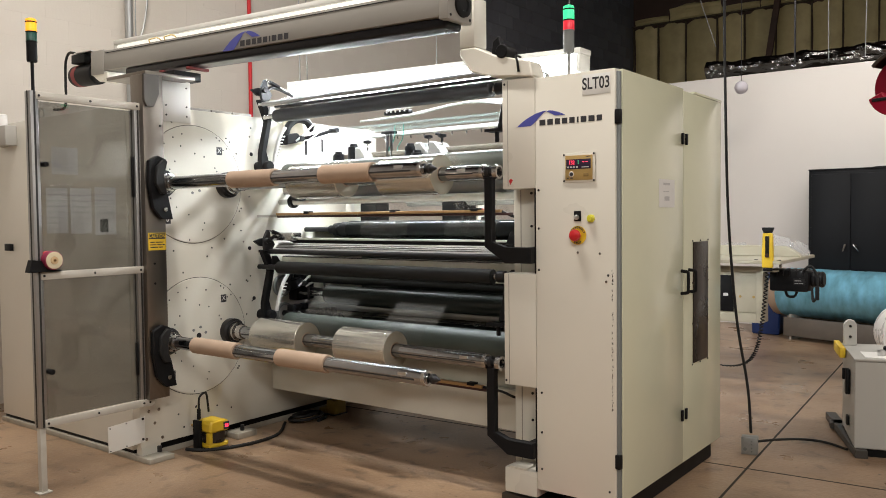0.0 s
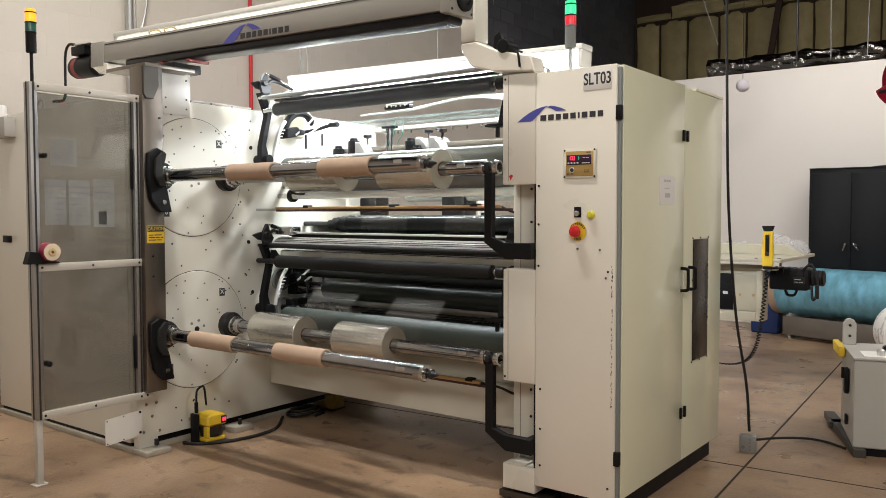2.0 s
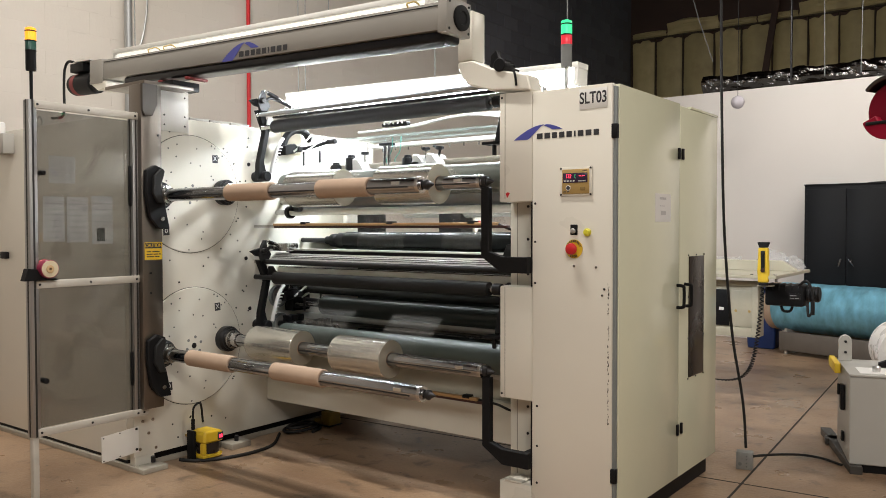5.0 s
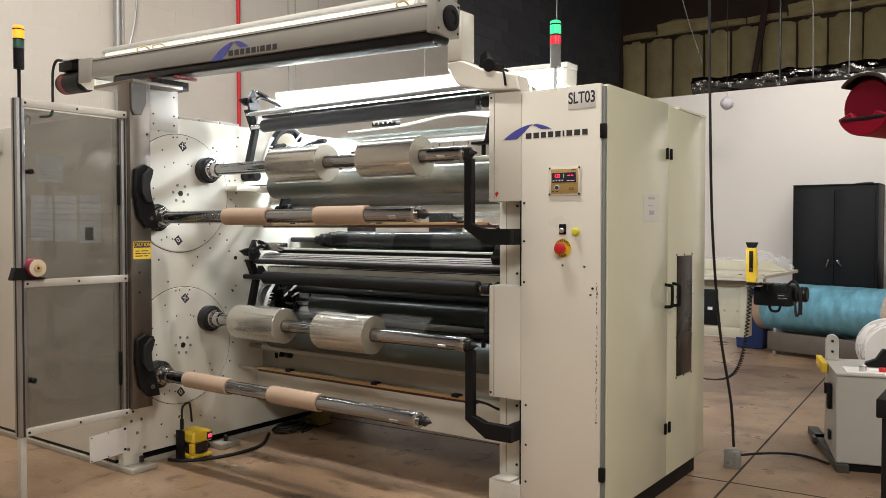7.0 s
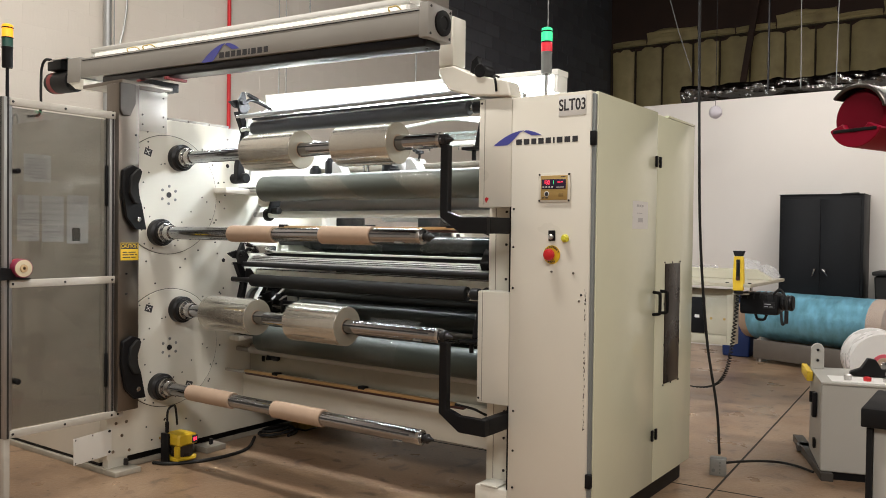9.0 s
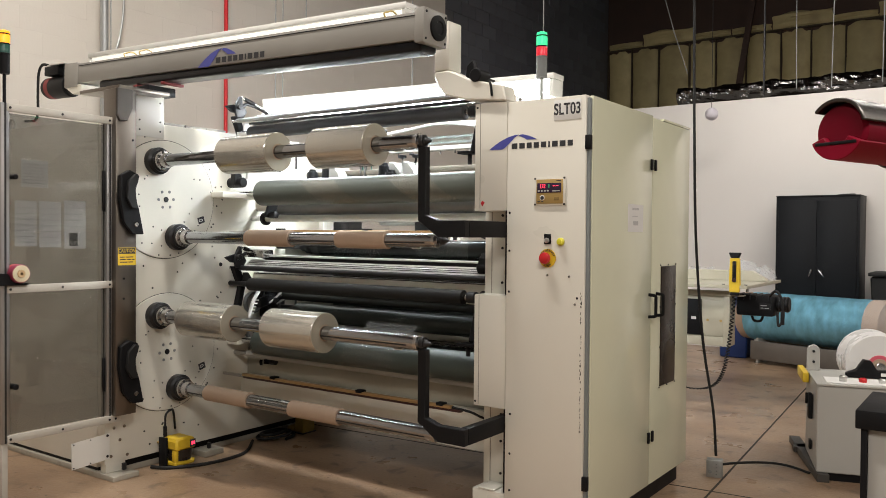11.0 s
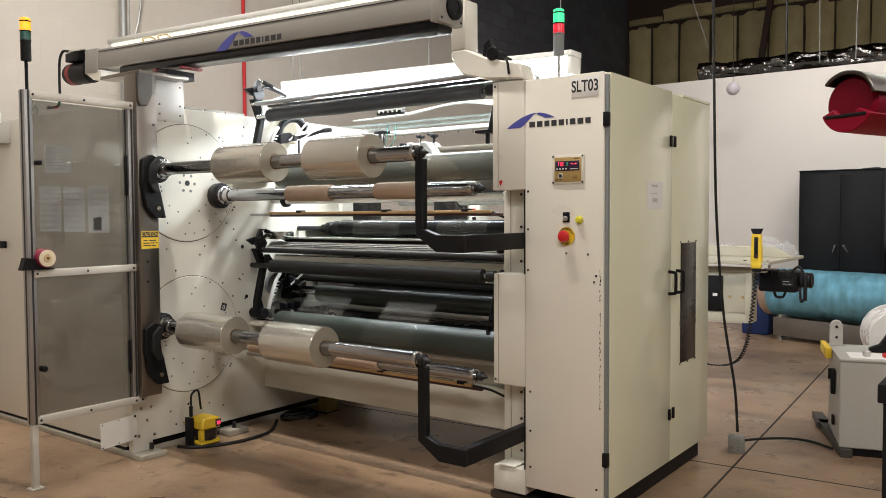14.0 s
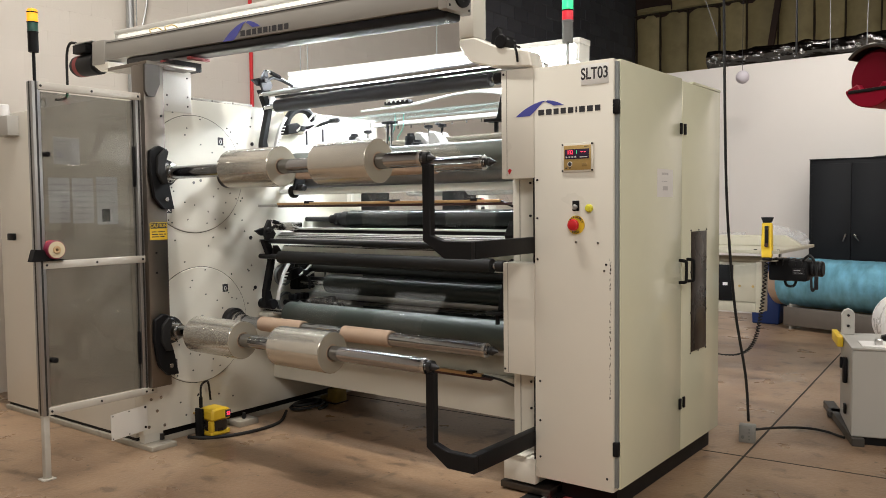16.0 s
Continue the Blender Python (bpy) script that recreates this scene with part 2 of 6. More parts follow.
    mq.inputs["Scale"].default_value, mq.inputs["Rotation"].default_value = (2.0, 11.0, 1.0), (0, 0, -0.45)
    L(tc.outputs["Object"], mq.inputs["Vector"])
    dn = nt.nodes.new("ShaderNodeTexNoise")
    dn.inputs["Scale"].default_value, dn.inputs["Detail"].default_value, dn.inputs["Roughness"].default_value = 1.5, 10.0, 0.7
    L(mq.outputs["Vector"], dn.inputs["Vector"])
    r7 = nt.nodes.new("ShaderNodeMapRange")
    L(dn.outputs["Fac"], r7.inputs["Value"])
    r7.inputs["From Min"].default_value, r7.inputs["From Max"].default_value = 0.63, 0.72
    r7.inputs["To Max"].default_value = 0.75
    mx4 = nt.nodes.new("ShaderNodeMix")
    mx4.data_type = "RGBA"
    L(r7.outputs["Result"], mx4.inputs[0])
    L(hb.outputs["Color"], mx4.inputs[6])
    mx4.inputs[7].default_value = (0.06, 0.04, 0.028, 1)
    L(mx4.outputs[2], b.inputs["Base Color"])
    rr = nt.nodes.new("ShaderNodeMapRange")
    L(nz(2.3, 6).outputs["Fac"], rr.inputs["Value"])
    rr.inputs["To Min"].default_value, rr.inputs["To Max"].default_value = 0.14, 0.5
    L(rr.outputs["Result"], b.inputs["Roughness"])
    bp = nt.nodes.new("ShaderNodeBump")
    bp.inputs["Strength"].default_value, bp.inputs["Distance"].default_value = 0.2, 0.01
    L(nz(38, 5).outputs["Fac"], bp.inputs["Height"])
    L(bp.outputs["Normal"], b.inputs["Normal"])
    return m


CONCRETE = concrete()

# ---- building helpers: all take world coordinates ----
BASE = {}


def thing(name, at, label, category, group="", kind=""):
    e = new(name)
    e.empty_display_size = 0.05
    e.location = at
    BASE[e.name] = Vector(at)
    return tagged(e, label, category, group, kind)


def offset(parent):
    while parent is not None:
        if parent.name in BASE:
            return BASE[parent.name]
        parent = parent.parent
    return Vector((0, 0, 0))


def mesh(name, bm, material, smooth=True):
    me = bpy.data.meshes.new(name)
    bm.normal_update()
    bm.to_mesh(me)
    bm.free()
    me.materials.append(material)
    if smooth:
        me.shade_smooth()
        me.set_sharp_from_angle(angle=radians(28))
    return me


def part(name, bm, material, parent, label=""):
    bmesh.ops.translate(bm, verts=bm.verts, vec=-offset(parent))
    ob = new(name, mesh(name, bm, material))
    ob.parent = parent
    return tagged(ob, label)


def single(name, bm, material, at, label, category, group="", kind=""):
    bmesh.ops.translate(bm, verts=bm.verts, vec=-Vector(at))
    ob = new(name, mesh(name, bm, material))
    ob.location = at
    BASE[ob.name] = Vector(at)
    return tagged(ob, label, category, group, kind)


def structure(name, bm, material, label=""):
    ob = new(name, mesh(name, bm, material))
    return tagged(ob, label, kind="structure")


def box(x0, x1, y0, y1, z0, z1, bevel=0.0, bm=None, seg=2):
    bm = bm or bmesh.new()
    r = bmesh.ops.create_cube(bm, size=1.0, matrix=Matrix.LocRotScale(((x0 + x1) / 2, (y0 + y1) / 2, (z0 + z1) / 2), None, (abs(x1 - x0), abs(y1 - y0), abs(z1 - z0))))
    if bevel > 0:
        edges = list({e for v in r["verts"] for e in v.link_edges})
        bmesh.ops.bevel(bm, geom=edges, offset=bevel, segments=seg, affect="EDGES", profile=0.5)
    return bm


AXES = {"x": Matrix.Rotation(radians(90), 4, "Y"), "y": Matrix.Rotation(radians(-90), 4, "X"), "z": Matrix.Identity(4)}


def lathe(profile, axis, at, seg=32, bm=None):
    """Turned shape: profile rows (along the axis, radius); at is the axis' zero."""
    bm = bm or bmesh.new()
    rows = []
    m = Matrix.Translation(at) @ AXES[axis]
    for h, r in profile:
        if r < 1e-5:
            rows.append([bm.verts.new(m @ Vector((0, 0, h)))])
        else:
            rows.append([bm.verts.new(m @ Vector((r * math.cos(2 * math.pi * k / seg), r * math.sin(2 * math.pi * k / seg), h))) for k in range(seg)])
    for a, b in zip(rows, rows[1:]):
        for k in range(seg):
            j = (k + 1) % seg
            if len(a) == 1 and len(b) == 1:
                continue
            if len(a) == 1:
                bm.faces.new((a[0], b[j], b[k]))
            elif len(b) == 1:
                bm.faces.new((a[k], a[j], b[0]))
            else:
                bm.faces.new((a[k], a[j], b[j], b[k]))
    bmesh.ops.recalc_face_normals(bm, faces=bm.faces)
    return bm


def rod(axis, at, length, r, bevel=0.002, seg=24, bm=None):
    return lathe([(0, 0), (0, r - bevel), (bevel, r), (length - bevel, r), (length, r - bevel), (length, 0)], axis, at, seg, bm)


def ring(axis, at, length, r0, r1, seg=32, bm=None):
    b = 0.002
    return lathe([(0, r0), (0, r1 - b), (b, r1), (length - b, r1), (length, r1 - b), (length, r0), (0, r0)], axis, at, seg, bm)


def prism(points, axis, a0, a1, bevel=0.0, bm=None):
    """An outline in the plane across the axis, given depth from a0 to a1. x: (y, z); y: (x, z); z: (x, y)."""
    bm = bm or bmesh.new()

    def place(p, d):
        return {"x": (d, p[0], p[1]), "y": (p[0], d, p[1]), "z": (p[0], p[1], d)}[axis]

    lo = [bm.verts.new(place(p, a0)) for p in points]
    hi = [bm.verts.new(place(p, a1)) for p in points]
    n = len(points)
    faces = [bm.faces.new(lo), bm.faces.new(list(reversed(hi)))]
    for k in range(n):
        faces.append(bm.faces.new((lo[k], hi[k], hi[(k + 1) % n], lo[(k + 1) % n])))
    bmesh.ops.recalc_face_normals(bm, faces=faces)
    if bevel > 0:
        bmesh.ops.bevel(bm, geom=list({e for f in faces for e in f.edges}), offset=bevel, segments=1, affect="EDGES")
    return bm


def tube(points, r, seg=10, bm=None, smooth=8):
    """A round hose or cable through the points."""
    bm = bm or bmesh.new()
    pts = [Vector(p) for p in points]
    path = []
    ext = [pts[0] * 2 - pts[1]] + pts + [pts[-1] * 2 - pts[-2]]
    for i in range(1, len(ext) - 2):
        p0, p1, p2, p3 = ext[i - 1:i + 3]
        for k in range(smooth):
            t = k / smooth
            path.append(0.5 * ((2 * p1) + (p2 - p0) * t + (2 * p0 - 5 * p1 + 4 * p2 - p3) * t * t + (3 * p1 - p0 - 3 * p2 + p3) * t ** 3))
    path.append(pts[-1])
    up, last = Vector((0.31, 0.17, 0.93)), None
    for i, p in enumerate(path):
        d = (path[min(i + 1, len(path) - 1)] - path[max(i - 1, 0)]).normalized()
        a = d.cross(up)
        a = (a if a.length > 1e-4 else d.orthogonal()).normalized()
        c = d.cross(a)
        up = a.cross(d)
        row = [bm.verts.new(p + r * (a * math.cos(2 * math.pi * k / seg) + c * math.sin(2 * math.pi * k / seg))) for k in range(seg)]
        if last:
            for k in range(seg):
                bm.faces.new((last[k], last[(k + 1) % seg], row[(k + 1) % seg], row[k]))
        else:
            bm.faces.new(list(reversed(row)))
        last = row
    bm.faces.new(last)
    bmesh.ops.recalc_face_normals(bm, faces=bm.faces)
    return bm


def turn(bm, at, rx=0, ry=0, rz=0):
    m = Matrix.Translation(at) @ pose(0, 0, 0, rx, ry, rz) @ Matrix.Translation(-Vector(at))
    bmesh.ops.transform(bm, matrix=m, verts=bm.verts)
    return bm


def writing(name, text, size, m, material, parent, label="", squash=1.0, bold=0.0):
    """Letters as thin raised shapes at the pose m (reads along its x, faces its z)."""
    cu = bpy.data.curves.new(name, "FONT")
    cu.body, cu.size, cu.extrude, cu.align_x, cu.align_y = text, size, 0.0006, "CENTER", "CENTER"
    cu.offset = bold
    tmp = bpy.data.objects.new(name, cu)
    scene.collection.objects.link(tmp)
    me = bpy.data.meshes.new_from_object(tmp.evaluated_get(bpy.context.evaluated_depsgraph_get()))
    bpy.data.objects.remove(tmp)
    me.transform(Matrix.Translation(-offset(parent)) @ m @ Matrix.Diagonal((squash, 1, 1, 1)))
    me.materials.clear()
    me.materials.append(material)
    ob = new(name, me)
    ob.parent = parent
    return tagged(ob, label)


def bars(bm, x0, z, widths, h, gap, y, axis="y", d=0.0012):
    """Plain strokes in place of writing."""
    x = x0
    for w in widths:
        if axis == "y":
            box(x, x + w, y - d, y, z, z + h, bm=bm)
        else:
            box(y, y + d, x, x + w, z, z + h, bm=bm)
        x += w + gap
    return bm

# ---- the hall ----
structure("floor", box(-5.2, 9.0, -9.0, 12.0, -0.12, 0.0), CONCRETE, "brown-grey stained concrete floor with saw-cut joints")
structure("floor_joint", turn(box(-5.0, 8.0, 1.272, 1.285, 0.0, 0.0012), (0.212, 1.278, 0), 0, 0, 3.8), mat("joint_filler", (0.03, 0.024, 0.02), 0.8), "dark filled saw-cut joint in the concrete floor")
structure("floor_joint", turn(box(0.206, 0.219, -7, 9, 0.0, 0.0015), (0.212, 1.278, 0), 0, 0, 3.4), mat("joint_filler", (0.03, 0.024, 0.02), 0.8), "dark filled saw-cut joint in the concrete floor")
structure("wall_side_pale", box(-5.4, -5.2, -9.0, 6.20, 0, 7.0), BLOCKW, "pale painted block wall behind the machine")
structure("wall_side_low", box(-5.4, -5.2, 6.20, 12.2, 0, 3.6), BLOCKW, "pale painted lower part of the block wall")
structure("wall_side_dark", box(-5.4, -5.203, 6.20, 12.2, 3.6, 7.0), BLOCKD, "dark grey painted concrete block wall")
structure("wall_end", box(-5.2, 9.2, 12.0, 12.2, 0, 7.0), ROOF, "end wall lined with yellowed insulation")
structure("wall_right", box(9.0, 9.2, -9.0, 12.0, 0, 7.0), WHITEWALL)
structure("wall_behind", box(-5.4, 9.2, -9.2, -9.0, 0, 7.0), HALLWALL)
structure("ceiling", box(-5.4, 9.2, -9.2, 12.2, 7.0, 7.15), ROOF, "dark timber roof deck")
structure("partition_wall", box(-5.2, 9.0, 7.62, 7.80, 0, 3.33), WHITEWALL, "white plastered partition wall with faint scuffs")

# ---- slitting machine: frames ----
CX = -2.83
FOOTP = mat("worn_foot_paint", (0.40, 0.37, 0.31), 0.5, vary=0.1, scale=9, dirt=0.6, dirt_col=(0.12, 0.10, 0.08), dirt_scale=9)
T1, T2, RT = (-0.276, 1.709), (-0.266, 0.726), 0.253

frame_l = thing("left_side_frame", (-3.6, 0.4, 0), "cream painted steel side frame of the slitting machine", "machine frame")
part("plate", box(CX - 0.08, CX, -0.70, 1.5, 0.085, 2.19, 0.004), PLATE, frame_l, "thick cream side plate with drilled holes")
part("housing", box(-4.62, CX - 0.084, -0.70, 1.5, 0.055, 2.19, 0.006), CREAM, frame_l)
part("plinth", box(-4.62, CX - 0.04, -0.712, 1.5, 0.0, 0.035, 0.003), FOOTP, frame_l)
# black strip puts the shade of the floor gap into colour
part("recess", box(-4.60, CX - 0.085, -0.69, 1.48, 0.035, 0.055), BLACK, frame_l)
part("foot", box(CX - 0.06, CX + 0.105, -0.71, -0.535, 0.0, 0.032, 0.004), FOOTP, frame_l)
part("foot_block", box(CX - 0.06, CX - 0.004, -0.69, -0.56, 0.032, 0.086), PLATE, frame_l)
part("foot", box(CX - 0.02, CX + 0.10, -0.04, 0.12, 0.0, 0.04, 0.004), FOOTP, frame_l)
# same painted shade, in the gap beneath the side plate
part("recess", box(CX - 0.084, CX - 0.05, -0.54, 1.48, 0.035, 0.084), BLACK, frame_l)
part("top_plate", box(CX - 0.05, CX + 0.006, -0.50, -0.29, 2.10, 2.36, 0.002), WHITEP, frame_l)

frame_r = thing("right_side_frame", (-0.57, 0.7, 0), "cream painted steel side frame behind the shroud", "machine frame")
part("plate", box(-0.643, -0.50, 0.12, 1.40, 0.05, 2.13, 0.004), PLATE, frame_r)
part("base_pad", box(-0.655, -0.36, 0.0, 0.30, 0.012, 0.046, 0.003), DARKSTEEL, frame_r)
part("pad_feet", box(-0.62, -0.32, 0.03, 0.28, 0.0, 0.012), BLACK, frame_r)

# ---- right housing ----
hs = thing("electrical_housing", (-0.3, 0.7, 0), "tall cream sheet-steel machine housing with side doors", "machine housing")
part("body", box(-0.443, -0.012, 0.0, 1.425, 0.105, 2.165, 0.008), CREAM, hs)
part("upper_shroud", box(-0.636, -0.4435, 0.0, 0.118, 1.620, 2.172, 0.006), CREAM, hs)
part("middle_shroud", box(-0.632, -0.4435, 0.0, 0.118, 0.618, 1.192, 0.006), CREAM, hs)
part("lower_shroud", box(-0.634, -0.4435, 0.0, 0.118, 0.06, 0.19, 0.006), CREAM, hs)
part("base", box(-0.34, -0.035, 0.09, 1.39, 0.0025, 0.105), BLACK, hs)
part("door", box(-0.012, 0.010, 0.032, 0.805, 0.118, 2.162, 0.004), DOORP, hs)
part("door", box(-0.012, 0.010, 0.810, 1.425, 0.118, 2.150, 0.004), DOORP, hs)

# ---- overhead beam and post ----
post = thing("support_post", (CX + 0.06, -0.63, 0.40), "brushed steel post bolted to the side frame", "post")
part("column", box(CX + 0.002, CX + 0.13, -0.712, -0.575, 0.40, 2.35, 0.004), STEEL, post)
part("head_plate", box(-3.12, -2.70, -0.69, -0.34, 2.351, 2.373, 0.002), STEEL, post)
part("spacer", box(-3.04, -2.83, -0.40, -0.20, 2.374, 2.43, 0.003), BLACK, post)
part("gusset", prism([(-0.715, 2.349), (-0.612, 2.349), (-0.612, 2.235), (-0.648, 2.160), (-0.696, 2.157), (-0.715, 2.19)], "x", CX + 0.1305, CX + 0.15, 0.002), DARKSTEEL, post)
for z in (0.52, 1.10, 1.22, 1.78, 2.05):
    part("bolt", rod("x", (CX + 0.13, -0.66 if z < 1.5 else -0.60, z), 0.006, 0.007, 0.001, 12), BLACKM, post)

bp = mat("beam_paint", (0.31, 0.30, 0.275), 0.4, vary=0.05, scale=2, dirt=0.1, dirt_col=(0.3, 0.27, 0.22))
beam = thing("overhead_beam", (-2.3, -0.25, 2.5), "grey-cream overhead linear beam with a dark cover", "beam")


def tilt(bm):
    return turn(bm, (-0.72, -0.25, 2.5), ry=1.7)


pr = box(-3.90, -0.76, -0.34, -0.17, 2.45, 2.585, 0.004)
part("profile", tilt(pr), bp, beam)
part("groove", tilt(box(-3.72, -0.77, -0.342, -0.33, 2.566, 2.571)), BLACKM, beam)
part("end_plate", tilt(box(-3.905, -3.74, -0.344, -0.165, 2.425, 2.595, 0.004)), bp, beam)
part("end_cap", tilt(box(-0.757, -0.70, -0.365, -0.165, 2.43, 2.60, 0.006)), bp, beam)
part("cap_disc", tilt(lathe([(0, 0), (0, 0.062), (0.012, 0.062), (0.016, 0.05), (0.016, 0.035), (0.01, 0.03), (0.01, 0)], "x", (-0.70, -0.25, 2.515), 36)), BLACK, beam, "black round end cover")
for y, z in ((-0.345, 2.58), (-0.345, 2.45), (-0.185, 2.58), (-0.185, 2.45)):
    part("screw", tilt(rod("x", (-0.70, y, z), 0.004, 0.007, 0.001, 10)), BLACKM, beam)
part("cover", tilt(box(-3.5, -0.74, -0.328, -0.19, 2.396, 2.449, 0.018, seg=4)), mat("gloss_black", (0.012, 0.012, 0.014), 0.3, vary=0.1, spec=0.25), beam, "glossy black rounded slide cover")
for x in (-3.09, -2.80):
    part("carriage_clamp", tilt(box(x, x + 0.035, -0.335, -0.18, 2.376, 2.394, 0.004)), mat("dull_red", (0.22, 0.03, 0.03), 0.5), beam)
part("motor", tilt(lathe([(0, 0), (0, 0.07), (0.02, 0.078), (0.30, 0.078), (0.305, 0.066), (0.35, 0.066), (0.35, 0)], "x", (-4.25, -0.26, 2.455), 36)), BLACK, beam, "black servo motor")
part("motor_band", tilt(ring("x", (-4.20, -0.26, 2.455), 0.05, 0.07, 0.0795, 36)), mat("dull_red", (0.22, 0.03, 0.03), 0.5), beam)
part("connector_box", tilt(box(-4.20, -4.02, -0.33, -0.21, 2.535, 2.60, 0.006)), BLACK, beam)
part("bracket", tilt(prism([(-3.92, 2.44), (-3.70, 2.44), (-3.70, 2.39), (-3.80, 2.375)], "y", -0.34, -0.20, 0.003)), CREAM, beam)
part("connector_cap", tilt(box(-4.15, -3.92, -0.335, -0.20, 2.603, 2.61)), ALU, beam)
part("motor_cable", tube([(-4.20, -0.30, 2.725), (-4.28, -0.30, 2.732), (-4.33, -0.30, 2.67), (-4.34, -0.30, 2.52), (-4.34, -0.30, 2.39), (-4.37, -0.30, 2.335), (-4.44, -0.30, 2.33), (-4.52, -0.30, 2.335)], 0.010), RUBBER, beam)
# cables tied to the beam
for x in (-3.18, -3.01, -0.96):
    part("cable_loop", tilt(tube([(x, -0.335, 2.575), (x - 0.008, -0.342, 2.60), (x - 0.004, -0.32, 2.612), (x + 0.001, -0.29, 2.622), (x + 0.004, -0.26, 2.612), (x + 0.008, -0.25, 2.587)], 0.0045, 8)), mat("tan_cable", (0.55, 0.42, 0.16), 0.5), beam)
# gooseneck bracket from the beam's end down to the housing
goose = thing("gooseneck_bracket", (-0.60, 0.05, 2.17), "cream painted bracket from beam end to housing roof", "bracket")
part("upright", box(-0.885, -0.79, -0.02, 0.10, 2.361, 2.62, 0.010), CREAM, goose)
part("arm", prism([(-0.885, 2.36), (-0.79, 2.36), (-0.66, 2.30), (-0.46, 2.25), (-0.44, 2.17), (-0.69, 2.195), (-0.825, 2.236), (-0.885, 2.325)], "y", -0.02, 0.10, 0.008), CREAM, goose)
part("clamp", rod("y", (-0.62, -0.03, 2.315), 0.10, 0.035, 0.004, 20), BLACK, goose)
part("clamp_lever", prism([(-0.70, 2.30), (-0.64, 2.34), (-0.655, 2.40), (-0.69, 2.375)], "y", 0.0, 0.04, 0.003), BLACK, goose)
part("strap", tube([(-0.52, -0.025, 2.20), (-0.525, -0.028, 2.25), (-0.55, 0.0, 2.285), (-0.56, 0.06, 2.29)], 0.006, 8), BLACK, goose)

# ---- guard door ----
gd = thing("guard_door", (-2.77, -1.03, 0), "open guard door with clear panel in an aluminium frame", "guard door")
part("panel", box(-2.776, -2.770, -1.33, -0.72, 0.40, 2.13), SHEET, gd, "smoky clear plastic panel").visible_shadow = False
RAILP = mat("worn_rail_paint", (0.52, 0.495, 0.44), 0.45, vary=0.06, scale=6, dirt=0.35, dirt_col=(0.25, 0.21, 0.17), dirt_scale=7)
GROOVE = mat("profile_groove", (0.02, 0.02, 0.02), 0.6)
for y in (-1.355, -0.745):
    up = part("upright", box(-2.80, -2.74, y, y + 0.045, 0.36, 2.18, 0.004), ANOD, gd)
    part("groove", box(-2.7405, -2.7385, y + 0.017, y + 0.027, 0.36, 2.18), GROOVE, up)
    part("groove", box(-2.776, -2.764, y - 0.0015, y + 0.0005, 0.36, 2.18), GROOVE, up)
part("inner_upright", box(-2.79, -2.75, -0.705, -0.675, 0.36, 2.18, 0.003), ANOD, gd)
for z in (0.36, 1.165, 2.135):
    rl = part("rail", box(-2.755, -2.734, -1.325, -0.655, z, z + 0.042, 0.003), RAILP, gd)
    for y in (-1.31, -1.02, -0.73, -0.69):
        part("bolt", rod("x", (-2.734, y, z + 0.021), 0.004, 0.007, 0.001, 10), BLACKM, rl)
part("leg", box(-2.785, -2.748, -1.35, -1.318, 0.004, 0.36, 0.002), RAILP, gd)
part("foot", box(-2.80, -2.735, -1.37, -1.298, 0.0, 0.008, 0.001), RAILP, gd)
part("knob", rod("x", (-2.77, -1.285, 0.66), 0.05, 0.016, 0.004, 16), BLACK, gd)
part("knob", rod("x", (-2.77, -1.285, 1.79), 0.05, 0.014, 0.004, 16), BLACK, gd)
for z0, z1 in ((0.55, 0.75), (1.62, 1.86)):
    part("hinge_strip", box(-2.768, -2.752, -0.760, -0.7465, z0, z1, 0.003), BLACK, gd)
# notices taped to the panel
sheets = [(-1.265, -1.145, 1.415, 1.665), (-1.13, -1.005, 1.41, 1.665), (-0.985, -0.855, 1.40, 1.675), (-1.23, -1.08, 1.74, 1.89)]
for k, (y0, y1, z0, z1) in enumerate(sheets):
    nt_ = single("notice_sheet", box(-2.7785, -2.7775, y0, y1, z0, z1), PAPER, (-2.778, (y0 + y1) / 2, z0), "printed paper notice taped to the guard panel", "notice", "notices on the guard door")
    pb = bmesh.new()
    for r in range(7):
        if k == 2 and r < 3:
            continue
        wid = [(y1 - y0) * f for f in ((0.3, 0.25, 0.15) if r % 2 else (0.22, 0.4, 0.1))]
        bars(pb, y0 + 0.008, z0 + 0.02 + r * (z1 - z0 - 0.03) / 7, wid, 0.006, 0.006, -2.7775, "x", 0.0006)
    part("print", pb, GREYINK, nt_)
    if k == 2:
        part("picture", box(-2.7775, -2.7768, y0 + 0.03, y0 + 0.08, z0 + 0.015, z0 + 0.09), INK, nt_)
# adhesive tape on a black holder
tp = thing("tape_dispenser", (-2.73, -1.33, 1.207), "roll of tape on a black holder on the door rail", "tape dispenser")
part("holder", prism([(-1.40, 1.208), (-1.22, 1.208), (-1.22, 1.216), (-1.30, 1.222), (-1.33, 1.27), (-1.38, 1.275), (-1.39, 1.24)], "x", -2.765, -2.715, 0.002), BLACK, tp)
part("tape", ring("x", (-2.74, -1.275, 1.27), 0.05, 0.028, 0.05, 32), WINE, tp, "wine-red wound tape")
part("tape_face", ring("x", (-2.691, -1.275, 1.27), 0.004, 0.022, 0.046, 32), mat("cream_tape", (0.66, 0.58, 0.40), 0.5), tp)
part("hub", ring("x", (-2.75, -1.275, 1.27), 0.068, 0.008, 0.021, 24), mat("tan_plastic", (0.55, 0.38, 0.2), 0.5), tp)
part("red_label", ring("x", (-2.76, -1.275, 1.27), 0.018, 0.028, 0.051, 24), RED, tp)
